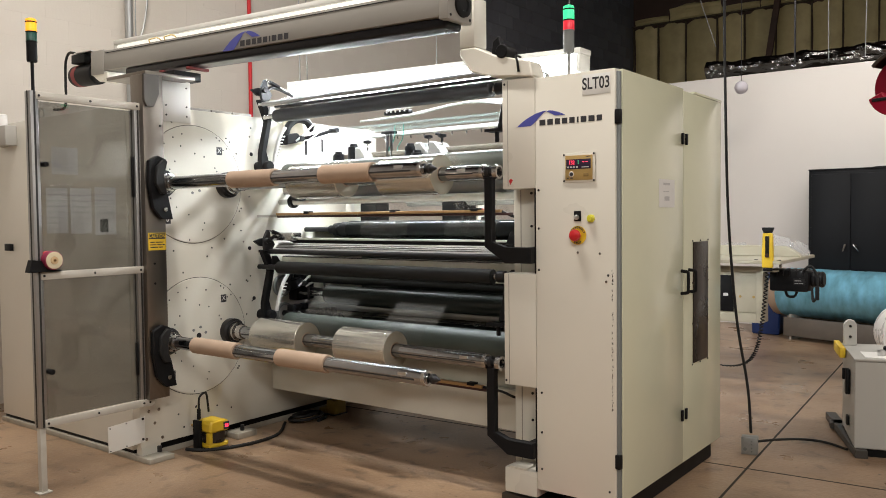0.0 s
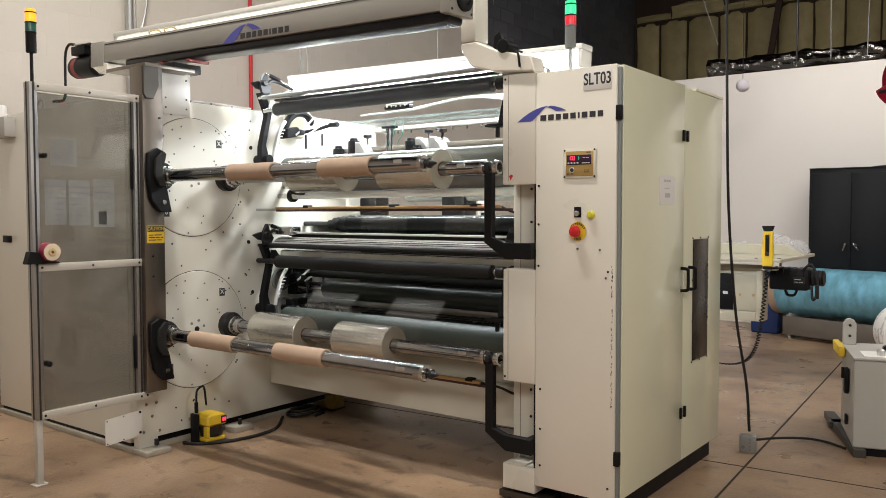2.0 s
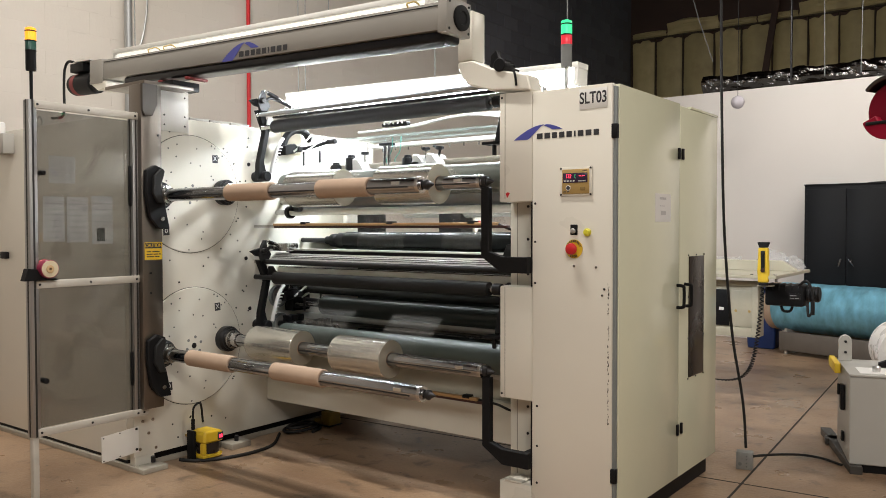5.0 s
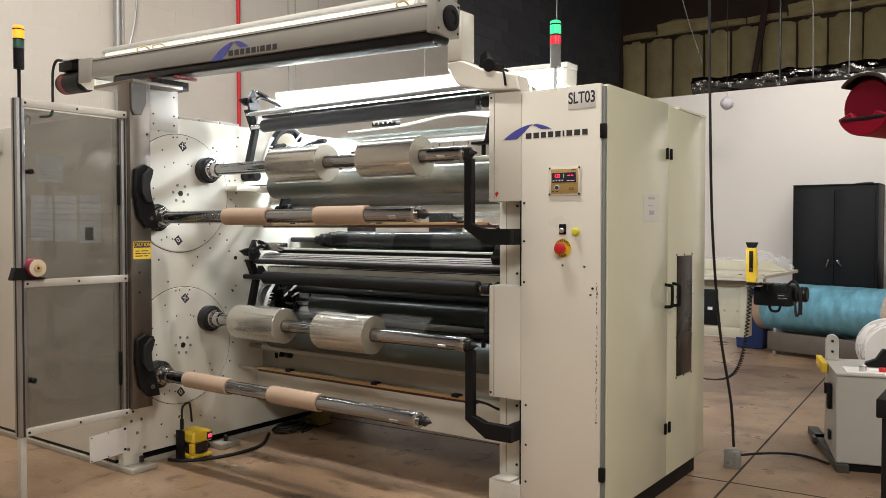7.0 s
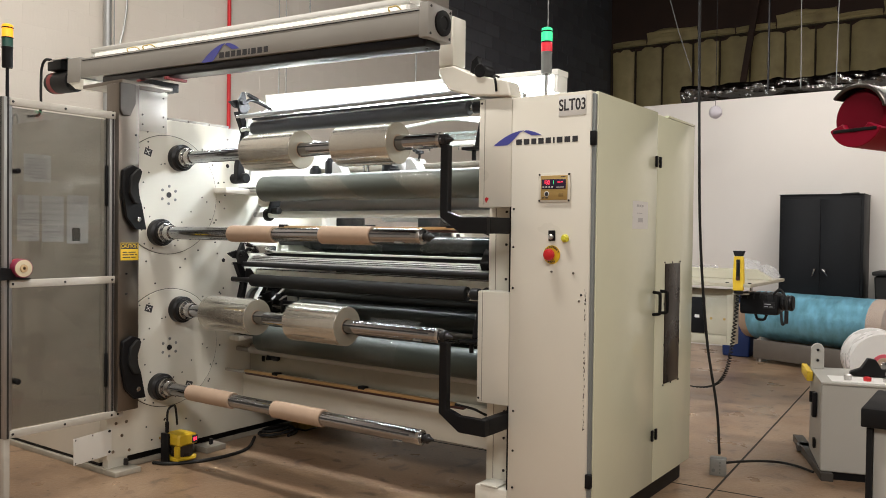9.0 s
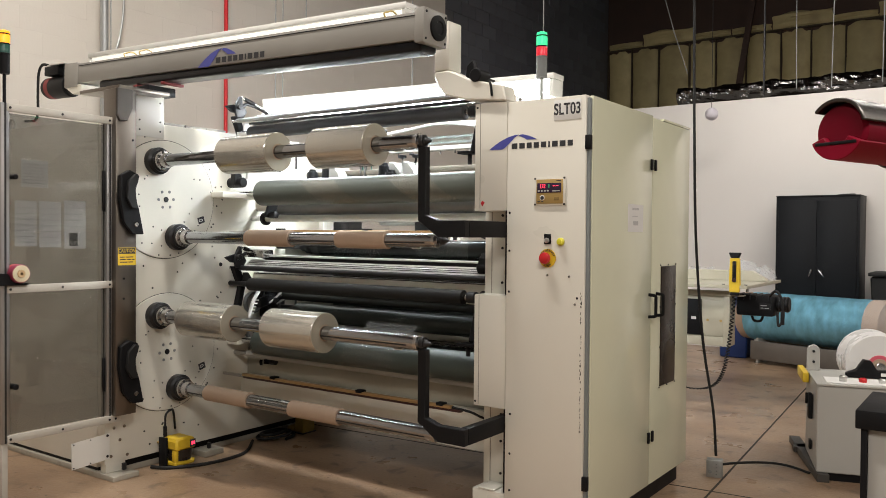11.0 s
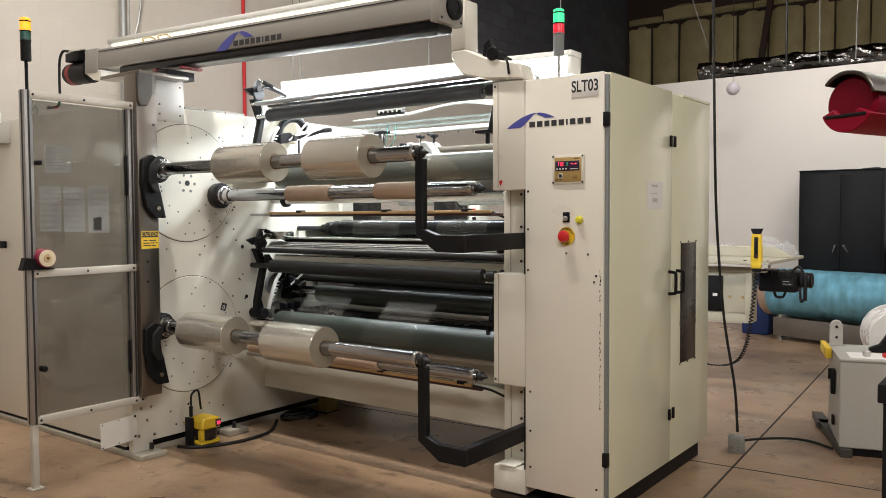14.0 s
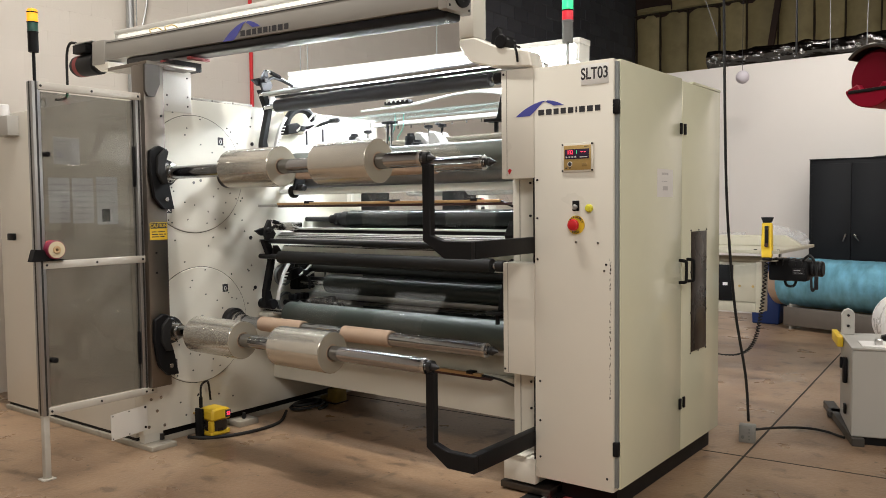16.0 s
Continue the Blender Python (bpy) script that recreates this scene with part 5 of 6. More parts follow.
# dark drive housings and a small box seen between the upper rollers
for x, w in ((-2.55, 0.17), (-1.75, 0.20)):
    dh = thing("drive_housing", (x, 1.15, 1.403), "black drive housing on the deck behind the rollers", "motor housing", "drive housings")
    part("body", box(x - w / 2, x + w / 2, 1.08, 1.24, 1.403, 1.60, 0.02), BLACK, dh)
    part("lid", box(x - w / 2 + 0.02, x + w / 2 - 0.02, 1.10, 1.22, 1.6005, 1.615, 0.006), BLACKM, dh)
    part("foot", box(x - w / 2 - 0.02, x + w / 2 + 0.02, 1.09, 1.23, 1.403, 1.415, 0.002), BLACKM, dh)
sb_ = thing("switch_box", (-1.50, 1.15, 1.403), "small white switch box with a red button", "switch box")
part("body", box(-1.55, -1.46, 1.10, 1.20, 1.403, 1.56, 0.006), WHITEP, sb_)
part("button", rod("y", (-1.505, 1.088, 1.52), 0.012, 0.018, 0.003, 16), RED, sb_)
part("switch", box(-1.52, -1.49, 1.094, 1.0995, 1.44, 1.48, 0.002), BLACK, sb_)

# film webs between rollers
def wrap(a, b, cy, cz, r, a0, a1, slant, n=14):
    """Film on part of a roller: angles run from straight forward, up is positive."""
    bm = bmesh.new()
    rows = []
    for k in range(n + 1):
        w = radians(a0 + (a1 - a0) * k / n)
        dx = slant * k / n
        rows.append([bm.verts.new((x + dx, cy - r * math.cos(w), cz + r * math.sin(w))) for x in (a, b)])
    for p, q in zip(rows, rows[1:]):
        bm.faces.new((p[0], p[1], q[1], q[0]))
    return bm


for a, b in ((-2.50, -2.078), (-1.754, -1.357)):
    single("film_web", prism([(0.345, 0.812), (0.56, 1.011), (0.562, 1.009), (0.347, 0.810)], "x", a, b), WEB, ((a + b) / 2, 0.45, 0.9), "clear film web running between rollers", "film web", "film webs")
    single("film_wrap", wrap(a, b, 0.28, 0.755, 0.0858, -60, 100, 0.06), WEB, ((a + b) / 2, 0.28, 0.755), "clear film lying round a contact roller", "film web", "film webs")
for a, b in ((-2.125, -1.707), (-1.396, -1.004)):
    single("film_web", prism([(0.37, 1.818), (0.70, 1.462), (0.702, 1.464), (0.372, 1.820)], "x", a, b), WEB, ((a + b) / 2, 0.5, 1.6), "clear film web running between rollers", "film web", "film webs")
    single("film_wrap", wrap(a + 0.23, a + 0.53, 0.30, 1.77, 0.0858, -80, 75, -0.30), WRAP, ((a + b) / 2, 0.30, 1.77), "clear film lying round a contact roller", "film web", "film webs")

    single("drum_film", wrap(a - 0.1, b - 0.1, 0.70, 1.40, 0.0632, -50, 95, 0.02), WEB, ((a + b) / 2, 0.70, 1.40), "clear film lying round the knife drum", "film web", "film webs")

# ---- turret details ----
for t, (cy, cz) in zip(TUR, (T1, T2)):
    for s in (1, -1):
        mk = part("mark", turn(box(CX + 0.0062, CX + 0.0072, cy + s * 0.205 - 0.022, cy + s * 0.205 + 0.022, cz + s * 0.224 - 0.026, cz + s * 0.224 + 0.026), (CX, cy, cz)), INK, t, "black label with a white mark")
        writing("mark_text", "X" if s > 0 else "0", 0.044, pose(CX + 0.0074, cy + s * 0.205, cz + s * 0.224 + 0.001, 90, 0, 90), PAPER, mk)
        y = cy + s * RT
        for k in range(8):
            a = radians(k * 45)
            part("flange_bolt", rod("x", (CX + 0.099, y + 0.054 * math.cos(a), cz + 0.054 * math.sin(a)), 0.005, 0.006, 0.0005, 8), BLACKM, t)
        part("shaft_slot", box(CX + 0.16, CX + 2.05, y - 0.004, y + 0.004, cz + 0.0365, cz + 0.0385), GROOVE, t)
        part("shaft_slot", box(CX + 0.16, CX + 2.05, y - 0.0385, y - 0.0355, cz - 0.010, cz - 0.002), GROOVE, t)
        part("valve_plate", box(CX + 1.95, CX + 2.0, y - 0.0395, y - 0.034, cz + 0.006, cz + 0.022), ALU, t)
        part("end_collar", ring("x", (CX + 2.085, y, cz), 0.022, 0.02, 0.0395, 28), FLANGE, t)
    part("hub_bolt", rod("x", (CX + 0.006, cy, cz), 0.004, 0.018, 0.001, 16), BLACKM, t)
    for k in range(6):
        a = radians(k * 60 + 15)
        part("hub_bolt", rod("x", (CX + 0.006, cy + 0.056 * math.cos(a), cz + 0.056 * math.sin(a)), 0.004, 0.0095, 0.001, 12), GREY, t)
    rng = random.Random(7)
    for k in range(36):
        a, r = rng.uniform(0, 6.28), rng.choice((0.30, 0.33, 0.36, 0.36, 0.20, 0.26))
        if abs(math.sin(a)) < 0.4 and 0.15 < r < 0.35:
            continue
        part("tapped_hole", rod("x", (CX + 0.006, cy + r * math.cos(a), cz + r * math.sin(a)), 0.0015, 0.0055, 0.0003, 8), INK, t)

# ---- far end of the hall ----
lk = thing("storage_cabinet", (-0.308, 7.3, 0), "black steel two-door storage cabinet against the white wall", "cabinet")
part("body", box(-0.778, 0.162, 7.13, 7.60, 0.04, 2.0, 0.004), LOCKER, lk)
part("plinth", box(-0.758, 0.142, 7.16, 7.58, 0.0, 0.04), LOCKER, lk)
part("top_lip", box(-0.783, 0.167, 7.115, 7.605, 2.0, 2.012, 0.003), LOCKER, lk)
for x0, x1, hx in ((-0.748, -0.310, -0.368), (-0.306, 0.132, -0.248)):
    d = part("door", box(x0, x1, 7.112, 7.128, 0.07, 1.95, 0.004), LOCKER, lk)
    part("handle", turn(lathe([(-0.055, 0), (-0.055, 0.009), (0.03, 0.014), (0.04, 0.012), (0.04, 0)], "z", (hx, 7.085, 1.07), 14), (hx, 7.085, 1.07), 0, 18 if hx < -0.30 else -38), CHROME, d, "chrome lever handle")
    part("escutcheon", rod("y", (hx, 7.094, 1.09), 0.018, 0.014, 0.002, 16), CHROME, d)
single("folded_strap", prism([(-0.12, 2.013), (0.09, 2.013), (0.08, 2.032), (-0.05, 2.028), (-0.10, 2.022)], "y", 7.25, 7.35, 0.003), RUBBER, (0, 7.3, 2.013), "black folded strap lying on the cabinet", "strap")
bn = thing("waste_bin", (0.62, 7.25, 0), "dark plastic waste bin beside the cabinet", "bin")
part("tub", prism([(0.36, 0.0), (0.90, 0.0), (0.96, 1.05), (0.30, 1.05)], "y", 6.95, 7.5, 0.02), RUBBER, bn)
part("lid", box(0.28, 0.98, 6.92, 7.53, 1.055, 1.10, 0.015), RUBBER, bn)

# large roll of blue film on a cradle, set askew to the wall
RM = Matrix.Translation((-0.2, 6.55, 0)) @ pose(0, 0, 0, 0, 0, -18.3)


def askew(name, bm, m_, parent, label=""):
    bmesh.ops.transform(bm, matrix=RM, verts=bm.verts)
    return part(name, bm, m_, parent, label)


br = thing("blue_film_roll", (-0.2, 6.55, 0.25), "large roll of shiny blue film with brown paper ends", "film roll")
RZ, RR = 0.538, 0.288
wound = lathe([(-0.76, 0.04)] + [(-0.76 + 1.42 * k / 40, RR + 0.0012 * math.sin(k * 1.9) + 0.0016 * math.sin(k * 0.7)) for k in range(41)] + [(0.66, 0.04)], "x", (0, 0, RZ), 72)
askew("film", wound, BLUEFILM, br)
askew("paper_end", lathe([(-0.875, 0.05), (-0.875, 0.27), (-0.86, 0.284), (-0.7605, 0.284), (-0.7605, 0.05)], "x", (0, 0, RZ), 48), CARD, br)
askew("paper_end", lathe([(0.6605, 0.05), (0.6605, 0.290), (0.78, 0.290), (0.82, 0.275), (0.82, 0.05)], "x", (0, 0, RZ), 48), CARD, br)
askew("bag_end", lathe([(0.66, 0.294), (0.80, 0.300), (0.92, 0.27), (1.0, 0.18), (1.02, 0.0)], "x", (0, 0, RZ), 36), FOGGED, br)
cr = thing("roll_cradle", (-0.2, 6.5, 0), "low grey steel cradle under the blue roll", "cradle")
askew("front_plate", box(-0.66, 0.85, -0.26, -0.24, 0.045, 0.262, 0.003), mat("dull_grey", (0.17, 0.155, 0.14), 0.5, vary=0.15, dirt=0.3), cr)
askew("rear_plate", box(-0.66, 0.85, 0.24, 0.26, 0.045, 0.262, 0.003), LIGHTGREY, cr)
for x in (-0.6, 0.55):
    askew("saddle", prism([(-0.24, 0.0), (0.24, 0.0), (0.24, 0.30), (0.17, 0.29), (0.0, 0.249), (-0.17, 0.29), (-0.24, 0.30)], "x", x, x + 0.03), LIGHTGREY, cr)

bb = thing("blue_bin", (-1.19, 6.95, 0), "dark blue plastic bin behind the blue roll", "bin")
part("tub", prism([(-1.34, 0.0), (-1.02, 0.0), (-0.99, 0.72), (-1.37, 0.72)], "y", 6.75, 7.1, 0.015), mat("blue_plastic", (0.01, 0.035, 0.16), 0.45), bb)
part("rim", box(-1.385, -0.975, 6.73, 7.12, 0.721, 0.75, 0.008), mat("blue_plastic", (0.01, 0.035, 0.16)), bb)

# work table with its motor
TPAINT = mat("aged_cream_paint", (0.47, 0.44, 0.345), 0.4, vary=0.07, scale=3, bump=0.03, dirt=0.4, dirt_col=(0.28, 0.24, 0.17), dirt_scale=5)
tb = thing("feed_table", (-0.9, 3.6, 0), "cream steel feed table with a bolted top", "machine table")
part("top", prism([(-1.9, 3.25), (-0.11, 3.25), (-0.12, 4.45), (-1.9, 4.45)], "z", 1.075, 1.102, 0.003), TPAINT, tb)
part("back_rail", prism([(-1.9, 1.1025), (-0.13, 1.1025), (-0.15, 1.13), (-0.26, 1.195), (-1.9, 1.195)], "y", 3.98, 4.06, 0.005), TPAINT, tb)
part("side_box", box(-1.9, -0.285, 3.41, 3.56, 0.575, 1.03, 0.006), TPAINT, tb)
part("box_lip", box(-1.9, -0.278, 3.385, 3.409, 1.0, 1.045, 0.004), TPAINT, tb)
part("upright", box(-0.335, -0.284, 3.388, 3.409, 0.576, 0.999, 0.003), TPAINT, tb)
part("lower_lip", box(-1.9, -0.3355, 3.388, 3.409, 0.576, 0.65, 0.003), TPAINT, tb)
part("inset_panel", box(-0.515, -0.3365, 3.402, 3.4095, 0.66, 0.96, 0.002), TPAINT, tb)
vt = part("opening", box(-0.66, -0.525, 3.400, 3.4095, 0.66, 0.965, 0.002), BLACK, tb, "dark opening with a small white tag")
part("tag", box(-0.61, -0.57, 3.397, 3.3995, 0.79, 0.815), PAPER, vt)
for x, z in ((-0.47, 0.79), (-0.36, 0.79)):
    part("bolt", rod("y", (x, 3.396, z), 0.006, 0.011, 0.001, 10), BRASS, tb)
for x in (-0.32, -0.21, -0.14):
    part("top_bolt", rod("z", (x, 3.32, 1.102), 0.006, 0.014, 0.001, 8), BLACKM, tb)
for x in (-0.20, -0.13):
    part("hanger_bolt", rod("z", (x, 3.33, 1.045), 0.03, 0.012, 0.001, 10), FLANGE, tb)
for x in (-1.8, -0.95):
    for y in (3.43,):
        part("leg", box(x, x + 0.08, y, y + 0.08, 0.0, 0.575, 0.003), TPAINT, tb)
mo = part("motor", box(-0.25, 0.055, 3.44, 3.64, 0.845, 1.02, 0.02), BLACK, tb, "black drive motor under the table")
part("drum", rod("x", (0.055, 3.54, 0.945), 0.10, 0.062, 0.008, 24), BLACK, mo)
for k in range(3):
    part("drum_rib", ring("x", (0.075 + k * 0.028, 3.54, 0.945), 0.010, 0.058, 0.066, 24), BLACKM, mo)
for k in range(6):
    part("fin", box(-0.24 + k * 0.05, -0.232 + k * 0.05, 3.432, 3.65, 0.975, 1.026, 0.002), BLACKM, mo)
part("type_plate", box(-0.06, 0.03, 3.4375, 3.4395, 0.90, 0.955), BLACKM, mo)
part("type_strokes", bars(bars(bmesh.new(), -0.05, 0.932, (0.05,), 0.006, 0.0, 3.4374), -0.05, 0.912, (0.03, 0.03), 0.004, 0.006, 3.4374), GREYINK, mo)
part("eye", tube([(-0.13, 3.48, 0.845), (-0.11, 3.48, 0.805), (-0.06, 3.48, 0.805), (-0.04, 3.48, 0.845)], 0.011, 8), BLACK, mo)
part("cable", tube([(0.02, 3.43, 1.02), (0.08, 3.40, 1.06), (0.125, 3.40, 0.98), (0.13, 3.40, 0.84), (0.10, 3.40, 0.78), (0.085, 3.42, 0.88)], 0.010, 8), RUBBER, mo)
part("cable_plug", rod("z", (0.13, 3.40, 0.79), 0.11, 0.016, 0.004, 12), BLACKM, mo)
# crumpled bags on the table
rng = random.Random(3)
for bxx, w, tall in ((-0.76, 0.20, 0.08), (-0.50, 0.14, 0.065), (-0.37, 0.12, 0.125), (-0.21, 0.09, 0.09)):
    bm = bmesh.new()
    bmesh.ops.create_icosphere(bm, subdivisions=3, radius=1.0)
    for v in bm.verts:
        n = noise.noise(v.co * 2.3 + Vector((bxx * 9, 0, 0))) * 0.45 + noise.noise(v.co * 6.0) * 0.22
        v.co *= 1 + n
        v.co = Vector((bxx + v.co.x * w, 4.20 + v.co.y * 0.10, 1.1025 + max(0, v.co.z + 0.35) * tall))
    single("plastic_bag", bm, FOGGED, (bxx, 4.20, 1.1025), "crumpled clear plastic bag on the table", "plastic bag", "bags on the table")
# yellow pendant control with its coiled lead
pc = thing("pendant_control", (-0.235, 3.30, 1.05), "yellow hand-held pendant control hung on the table", "pendant control")
part("case", prism([(-0.252, 1.045), (-0.172, 1.045), (-0.167, 1.13), (-0.174, 1.325), (-0.250, 1.325), (-0.257, 1.13)], "y", 3.28, 3.245, 0.006), YELLOW, pc)
part("boot", prism([(-0.242, 1.326), (-0.182, 1.326), (-0.164, 1.370), (-0.260, 1.370)], "y", 3.283, 3.245, 0.004), BLACK, pc)
part("tail", box(-0.247, -0.177, 3.247, 3.283, 1.02, 1.0445, 0.006), BLACK, pc)
part("button_strip", box(-0.227, -0.197, 3.237, 3.2445, 1.13, 1.30, 0.004), BLACK, pc)
part("button", rod("y", (-0.212, 3.229, 1.145), 0.012, 0.016, 0.002, 14), mat("dark_red_plastic", (0.05, 0.016, 0.013), 0.4), pc)
part("button", rod("y", (-0.212, 3.229, 1.285), 0.012, 0.014, 0.002, 14), BLACKM, pc)
part("bracket", box(-0.27, -0.155, 3.284, 3.384, 1.010, 1.019, 0.002), TPAINT, pc)
pts = []
for k in range(161):
    u = k / 160
    cx = -0.225 - 0.12 * u - 0.28 * u ** 5
    cz = 1.02 - 0.81 * math.sin(u * math.pi * 0.515)
    a = u * 2 * math.pi * 40
    pts.append((cx + 0.014 * math.cos(a), 3.31 + 0.014 * math.sin(a), cz))
part("coiled_lead", tube(pts, 0.0052, 6, smooth=3), RUBBER, pc)
part("lead", tube([pts[-1], (-0.72, 3.33, 0.27), (-0.90, 3.30, 0.40), (-1.1, 3.25, 0.55)], 0.009, 8), RUBBER, pc)

# hanging power cable and floor box
cb_ = thing("power_drop", (0.12, 1.50, 0), "black power cable hanging to a grey floor outlet box", "power drop")
part("cable", tube([(-0.03, 1.5, 7.0), (-0.015, 1.5, 4.4), (-0.002, 1.5, 2.9), (0.01, 1.5, 2.1), (0.03, 1.5, 1.45), (0.08, 1.5, 0.85), (0.15, 1.5, 0.42), (0.172, 1.5, 0.13)], 0.0085, 10), RUBBER, cb_)
part("outlet_box", turn(box(0.117, 0.213, 1.47, 1.54, 0.0, 0.108, 0.004), (0.165, 1.5, 0), 0, 0, 12), mat("galvanised", (0.36, 0.37, 0.36), 0.45, 0.6, vary=0.2, scale=20), cb_)
for x, z, q in ((0.140, 0.035, 0.011), (0.178, 0.022, 0.005), (0.178, 0.042, 0.005), (0.178, 0.066, 0.005), (0.178, 0.084, 0.005)):
    part("knockout", turn(rod("y", (x, 1.467, z), 0.004, q, 0.001, 12), (0.165, 1.5, 0), 0, 0, 12), GREY, cb_)
part("floor_cable", tube([(0.212, 1.51, 0.082), (0.27, 1.62, 0.075), (0.34, 1.82, 0.045), (0.42, 1.96, 0.02), (0.52, 1.98, 0.010), (0.64, 1.90, 0.010)], 0.008, 10), RUBBER, cb_)

cb_.location = (0.094, 1.59, 0)

# console with a white roll
cs = thing("rewind_console", (0.67, 1.89, 0), "grey-white steel console on a dark base frame", "console")
CSM = Matrix.Translation((0.67, 1.89, 0)) @ pose(0, 0, 0, 0, 0, 17.0)


def cpart(name, bm, m_, label="", parent=cs):
    bmesh.ops.transform(bm, matrix=CSM, verts=bm.verts)
    return part(name, bm, m_, parent, label)


cpart("body", prism([(0.0, 0.05), (0.75, 0.05), (0.75, 0.585), (0.0, 0.585)], "y", 0.0, 0.60, 0.006), LIGHTGREY)
cpart("top", box(-0.005, 0.755, -0.005, 0.62, 0.586, 0.60, 0.003), LIGHTGREY)
cpart("base_frame", prism([(-0.07, 0.01), (1.0, 0.01), (1.0, 0.05), (-0.07, 0.05)], "y", 0.62, 0.72, 0.003), mat("dark_frame", (0.05, 0.045, 0.04), 0.5), "")
cpart("base_leg", prism([(0.0, -0.04), (0.07, -0.04), (0.0, 0.95), (-0.07, 0.95)], "z", 0.0, 0.05, 0.003), mat("dark_frame", (0.1, 0.09, 0.08)))
cpart("shadow_base", box(0.03, 0.75, 0.02, 0.58, 0.0, 0.05), BLACK)
cpart("switch", box(-0.03, -0.004, 0.18, 0.24, 0.34, 0.50, 0.006), BLACK)
cpart("switch_lever", box(-0.045, -0.03, 0.215, 0.235, 0.43, 0.50, 0.004), BLACK)
cpart("socket", box(-0.02, -0.004, 0.20, 0.25, 0.14, 0.20, 0.004), BLACK)
cpart("yellow_bar", box(-0.042, -0.006, 0.40, 0.75, 0.535, 0.60, 0.004), YELLOW)
cpart("cheek", prism([(-0.005, 0.60), (0.075, 0.60), (0.075, 0.74), (0.06, 0.765), (0.035, 0.775), (0.01, 0.765), (-0.005, 0.74)], "y", 0.52, 0.56, 0.004), LIGHTGREY)
for z in (0.66, 0.73):
    cpart("cheek_bolt", rod("y", (0.035, 0.512, z), 0.01, 0.009, 0.001, 10), BLACKM)
cpart("panel_sheet", box(0.06, 0.72, 0.04, 0.26, 0.6005, 0.604), PAPER)
for k, (u, m_, h) in enumerate(((0.16, ALU, 0.03), (0.27, RED, 0.02), (0.38, ALU, 0.02), (0.50, RED, 0.04), (0.62, mat("orange_plastic", (0.75, 0.16, 0.02), 0.4), 0.03))):
    cpart("button", lathe([(0, 0), (0, 0.022), (h, 0.024), (h + 0.006, 0.016), (h + 0.006, 0)], "z", (u, 0.12, 0.604), 16), m_)
wr = thing("white_film_roll", (0.95, 2.4, 0.60), "roll of white film with a red core edge on the console", "film roll")
WC = (0.46, 0.66, 0.63)
cpart("film", lathe([(0, 0.05), (0, 0.207), (0.003, 0.21), (0.42, 0.21), (0.42, 0.05)], "y", WC, 48), WHITEROLL, "", wr)
cpart("core_ring", ring("y", (WC[0], WC[1] - 0.006, WC[2]), 0.03, 0.05, 0.075, 32), mat("pink_tape", (0.62, 0.10, 0.14), 0.5), "", wr)
cpart("core", ring("y", (WC[0], WC[1] - 0.012, WC[2]), 0.05, 0.03, 0.051, 32), CARD, "", wr)
cpart("spindle", rod("y", (WC[0], WC[1] - 0.05, WC[2]), 0.5, 0.029, 0.003, 20), FLANGE, "", wr)
cd = thing("core_holder", (0.98, 2.2, 0.604), "black cast holder for the roll spindle", "holder")
cpart("casting", prism([(0.20, 0.6045), (0.62, 0.6045), (0.62, 0.66), (0.56, 0.72), (0.50, 0.70), (0.46, 0.655), (0.38, 0.655), (0.345, 0.715), (0.30, 0.72), (0.26, 0.655), (0.20, 0.63)], "y", 0.285, 0.335, 0.004), BLACK, "", cd)
cpart("plate_label", box(0.40, 0.46, 0.282, 0.285, 0.62, 0.64), PAPER, "", cd)

# black-topped pedestal near by
pd = thing("pedestal", (1.3, 0.5, 0), "grey pedestal with a thick black top", "pedestal")
part("body", box(1.15, 1.60, 0.33, 0.75, 0.0, 0.69, 0.004), LIGHTGREY, pd)
part("corner_strip", box(1.125, 1.149, 0.31, 0.345, 0.0, 0.69, 0.003), BLACK, pd)
part("top", box(1.105, 1.65, 0.29, 0.80, 0.692, 0.772, 0.006), BLACK, pd)
part("yellow_cap", rod("x", (1.128, 0.40, 0.42), 0.02, 0.03, 0.004, 16), YELLOW, pd)

# spare air shaft close to the camera, resting on a floor post out of the picture
AX = Matrix.Translation((1.484, -2.560, 1.612)) @ pose(0, 0, 0, 0, 1, 64)
sa = thing("air_shaft", (1.480, -2.572, 1.617), "steel air shaft with a split end and red rubber bladder", "shaft")


def apart_(name, bm, m_, label=""):
    bmesh.ops.transform(bm, matrix=AX, verts=bm.verts)
    return part(name, bm, m_, sa, label)


def arc_shell(r0, r1, a0, a1, x0, x1, n=20):
    outer = [(r1 * math.cos(radians(a0 + (a1 - a0) * k / n)), r1 * math.sin(radians(a0 + (a1 - a0) * k / n))) for k in range(n + 1)]
    inner = [(r0 * math.cos(radians(a0 + (a1 - a0) * k / n)), r0 * math.sin(radians(a0 + (a1 - a0) * k / n))) for k in range(n, -1, -1)]
    return prism(outer + inner, "x", x0, x1, 0.001)


apart_("bladder", lathe([(0.004, 0), (0.004, 0.026), (0.009, 0.0300), (0.40, 0.0300), (0.40, 0)], "x", (0, 0, 0), 40), mat("red_rubber", (0.16, 0.002, 0.014), 0.5, vary=0.15, spec=0.15), "dark red rubber bladder")
apart_("upper_leaf", arc_shell(0.0305, 0.0345, 40, 166, -0.004, 0.42), mat("dark_steel", (0.08, 0.072, 0.066), 0.32, 0.9, vary=0.2))
apart_("lower_leaf", arc_shell(0.0150, 0.0312, 204, 338, -0.003, 0.42), mat("red_rubber_face", (0.23, 0.003, 0.02), 0.5, spec=0.15))
